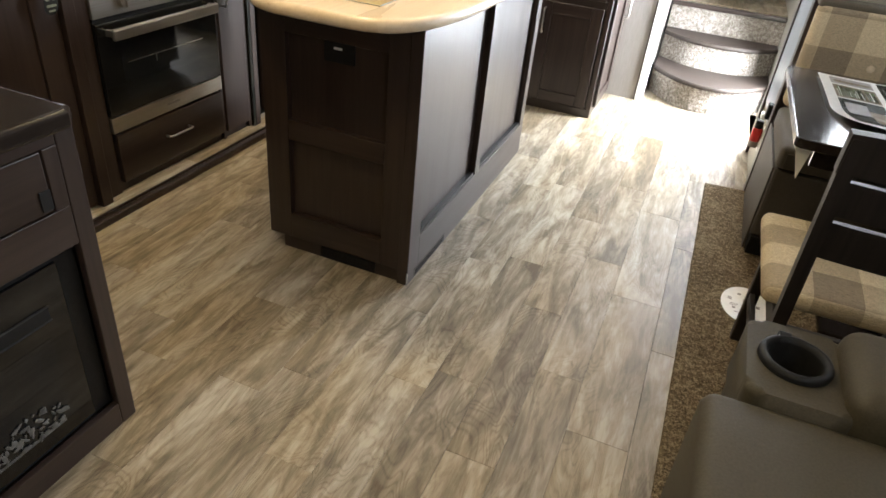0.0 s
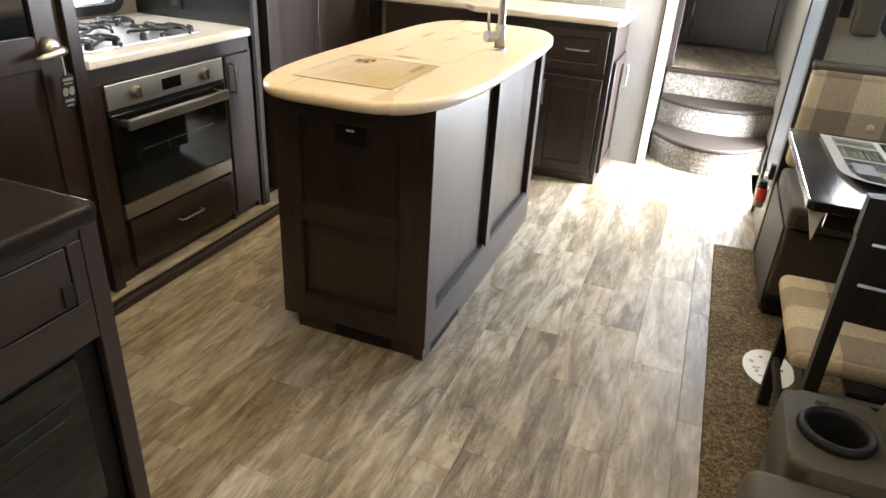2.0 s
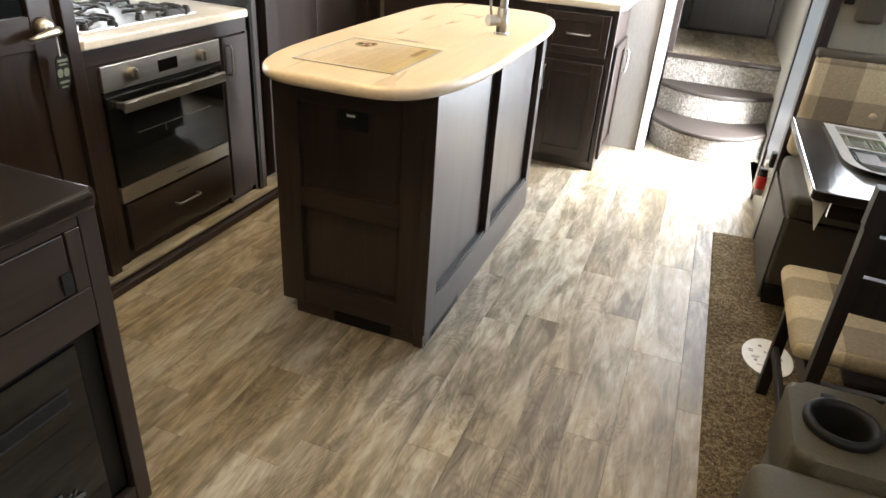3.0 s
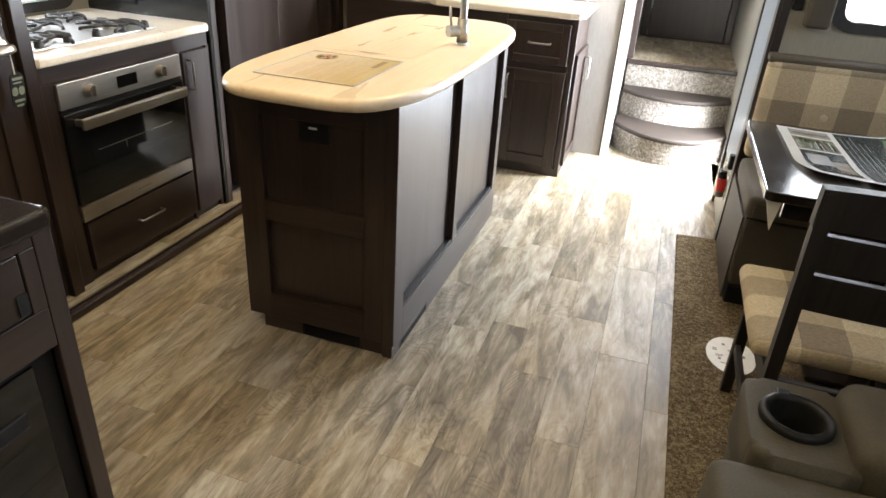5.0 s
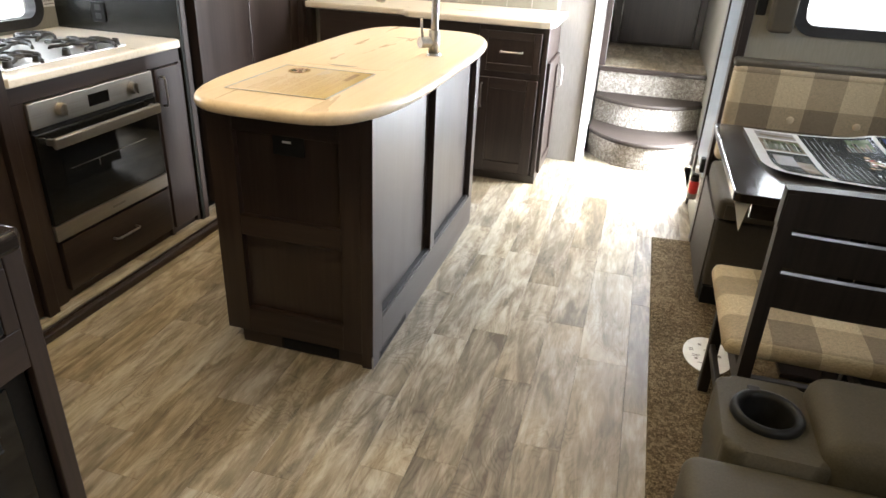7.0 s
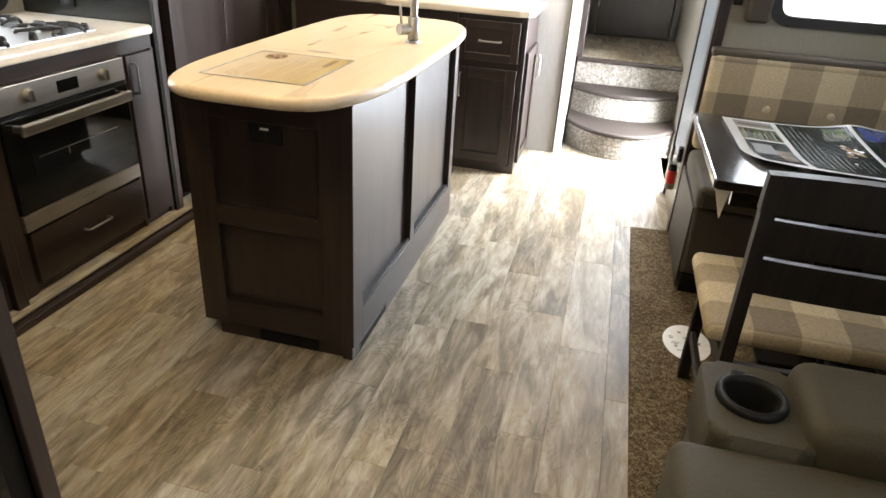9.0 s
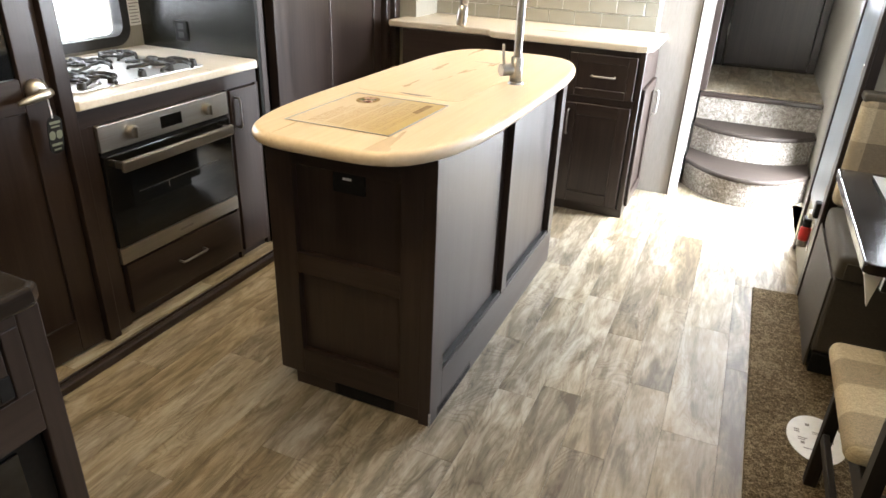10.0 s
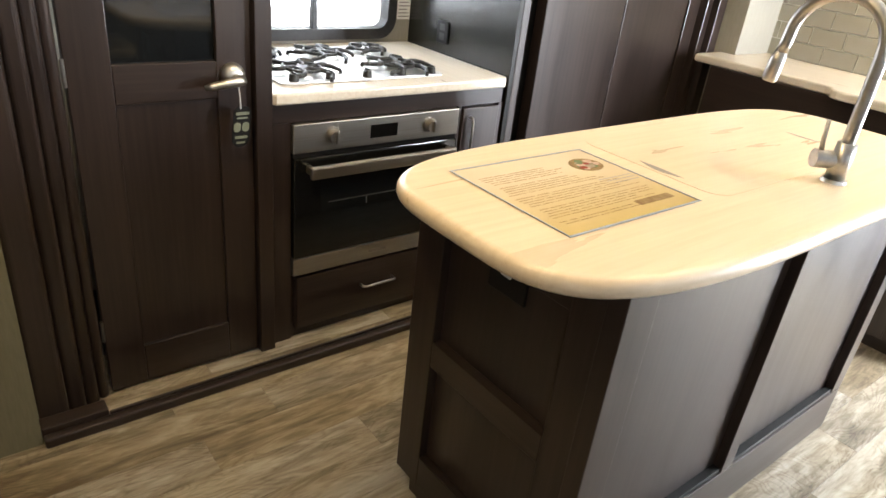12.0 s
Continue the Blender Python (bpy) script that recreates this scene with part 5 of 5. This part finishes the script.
hole = [(CC[0] + 0.050 * math.cos(a), CC[1] + 0.050 * math.sin(a)) for a in (math.atan2(v - CC[1], u - CC[0]) for u, v in outer)]
con = ring(outer, hole, lambda u, v, d: (u, v, d), 0.455, 0.585)
rim = [e for e in con.edges if all(abs(v.co.z - 0.585) < 1e-5 and (v.co.xy - Vector(CC)).length > 0.055 for v in e.verts)]
bmesh.ops.bevel(con, geom=[e for e in rim if e.is_valid and any(abs(f.normal.z) < 0.5 for f in e.link_faces)], offset=0.014, segments=4, profile=0.5, affect="EDGES")
part("arm_console", con, "leather", sofa, smooth="edges")
part("arm_pad", cushion(0.668, 1.30, 1.272, 1.512, 0.500, 0.632, 0.040, 0.008, 5), "leather", sofa, smooth=True)
part("back_cushion", cushion(1.12, 1.42, 0.66, 1.275, 0.40, 1.05, 0.08, 0.0, 5), "leather", sofa, smooth=True)
part("seat_cushion", cushion(0.440, 1.20, -0.55, 0.652, 0.26, 0.566, 0.030, 0.012, 5), "leather", sofa, smooth=True)
part("back_cushion", cushion(1.12, 1.42, -0.55, 0.652, 0.40, 1.05, 0.08, 0.0, 5), "leather", sofa, smooth=True)
part("base", box(0.62, 1.40, -0.55, 1.27, 0.03, 0.25, 0.01), "leather_dark", sofa)
lathe = [(0.043, 0.490), (0.046, 0.500), (0.048, 0.588), (0.050, 0.596), (0.056, 0.601), (0.063, 0.599), (0.066, 0.592), (0.066, 0.5855)]
g = bmesh.new()
rings = [[g.verts.new((CC[0] + r * math.cos(t), CC[1] + r * math.sin(t), z)) for t in (2 * math.pi * k / 40 for k in range(40))] for r, z in lathe]
for a, b in zip(rings, rings[1:]):
    for k in range(40):
        g.faces.new((a[k], a[(k + 1) % 40], b[(k + 1) % 40], b[k]))
cup = part("cup_holder", g, "black", sofa, "black plastic cup-holder ring", smooth=True)
part("cup_well", rod((*CC, 0.486), (*CC, 0.4905), 0.047, None, 40), "rubber", cup, "dark well of the cup holder")
part("notch", box(CC[0] - 0.030, CC[0] - 0.006, CC[1] + 0.050, CC[1] + 0.072, 0.586, 0.600, 0.003), "black", cup)

# ---- by the entry ----
ext = thing("fire_extinguisher", (0.628, 3.70, 0.165), "small red fire extinguisher on a wall bracket", "extinguisher")
part("cylinder", tube([(0.626, 3.70, 0.195), (0.626, 3.70, 0.20), (0.626, 3.70, 0.252), (0.626, 3.70, 0.262)], [0.0225, 0.0235, 0.0235, 0.016], 20), "red", ext, smooth=True)
part("base_ring", rod((0.626, 3.70, 0.165), (0.626, 3.70, 0.1945), 0.0225, 0.0225, 20), "ink", ext)
part("valve", rod((0.626, 3.70, 0.262), (0.626, 3.70, 0.285), 0.020, 0.016, 16), "black", ext)
part("handle", box(0.606, 0.640, 3.672, 3.730, 0.285, 0.302, 0.004), "black", ext)
part("bracket", box(0.6497, 0.6545, 3.68, 3.72, 0.15, 0.27, 0.002), "white_plastic", ext)
latch = thing("door_latch", (0.640, 3.60, 0.36), "black and white latch on the seal strip", "latch")
part("body", box(0.622, 0.6475, 3.575, 3.625, 0.345, 0.415, 0.006), "black", latch)
part("tab", box(0.612, 0.640, 3.62, 3.68, 0.325, 0.352, 0.004), "white_plastic", latch)
for z in (0.45, 0.55, 0.72, 0.95, 1.2):
    s = thing("strip_clip", (0.646, 3.585, z), "small bright clip on the seal strip", "clip", "clips on the seal strip")
    part("clip", box(0.641, 0.6478, 3.57, 3.60, z, z + 0.045, 0.003), "chrome", s)

# ---- floor pieces ----
random.seed(11)


def plank_mesh(w, l, axis, cache={}):
    key = (round(w, 4), round(l, 4), axis)
    if key not in cache:
        bm = box(-w / 2, w / 2, -l / 2, l / 2, -0.0055, 0.0) if axis == 1 else box(-l / 2, l / 2, -w / 2, w / 2, -0.0055, 0.0)
        topf = [f for f in bm.faces if f.normal.z > 0.9]
        bmesh.ops.bevel(bm, geom=list({e for f in topf for e in f.edges}), offset=0.0007, segments=1, affect="EDGES")
        me = bpy.data.meshes.new("plank")
        bm.to_mesh(me)
        bm.free()
        me.materials.append(M["plank" if axis == 1 else "plank_x"])
        cache[key] = me
    return cache[key]


def lay(parent, x0, x1, y0, y1, z, joint, length, axis=1):
    """One row of planks with end joints at joint + n * length."""
    lo, hi = (y0, y1) if axis == 1 else (x0, x1)
    n = math.floor((lo - joint) / length)
    while joint + n * length < hi - 0.01:
        a, b = max(lo, joint + n * length), min(hi, joint + (n + 1) * length)
        n += 1
        if b - a < 0.02:
            continue
        w = (x1 - x0 if axis == 1 else y1 - y0) - 0.0008
        ob = new("plank", plank_mesh(w, b - a - 0.0005, axis))
        ob.parent = parent
        ob.location = ((x0 + x1) / 2, (a + b) / 2, z) if axis == 1 else ((a + b) / 2, (y0 + y1) / 2, z)


EDGES = [0.75, 0.60, 0.387] + [0.216 - 0.135 * k for k in range(15)]
JOINTS = [2.2, 2.07, 2.32, 1.815, 2.105, 2.37, 1.575, 1.89, 2.17, 1.35, 1.70, 2.04, 1.48, 2.04, 1.62, 1.85, 2.3, 2.0]
for k, (b, a) in enumerate(zip(EDGES, EDGES[1:])):
    a = max(a, -1.61)
    lay(floor, a, b, 3.40 if k < 1 else -1.6, 5.0, 0.0, JOINTS[k], 0.71)
for k in range(3):
    lay(slide_floor, -1.612 - 0.135 * (k + 1), -1.612 - 0.135 * k, 1.30, 4.24, -0.06, 1.5 + 0.27 * k, 0.71)
for k in range(5):
    lay(landing, -0.012 + 0.1456 * k, -0.012 + 0.1456 * (k + 1), 5.195, 6.33, 0.525, 5.3 + 0.23 * (k % 3), 0.71)

# ---- wall tiles ----
TW, TH, G = 0.152, 0.0745, 0.004
tile_cache = {}
for r in range(7):
    z = 0.932 + r * (TH + G)
    at = -0.272 - (0.5 * (TW + G) if r % 2 else 0.0)
    spans = [(-0.272 - 0.5 * TW + 0.5 * G, -0.272)] if r % 2 else []
    while at > -1.66:
        spans.append((max(at - TW, -1.658), at))
        at -= TW + G
    for a, b in spans:
        if b - a < 0.01:
            continue
        key = round(b - a, 4)
        if key not in tile_cache:
            g = box(-(b - a) / 2, (b - a) / 2, -0.0045, 0.0, -TH / 2, TH / 2, 0.0015, 1)
            me = bpy.data.meshes.new("tile")
            g.to_mesh(me)
            g.free()
            me.materials.append(M["tile"])
            tile_cache[key] = me
        ob = new("tile", tile_cache[key])
        ob.parent = splash
        ob.location = ((a + b) / 2, 4.5408, z + TH / 2)
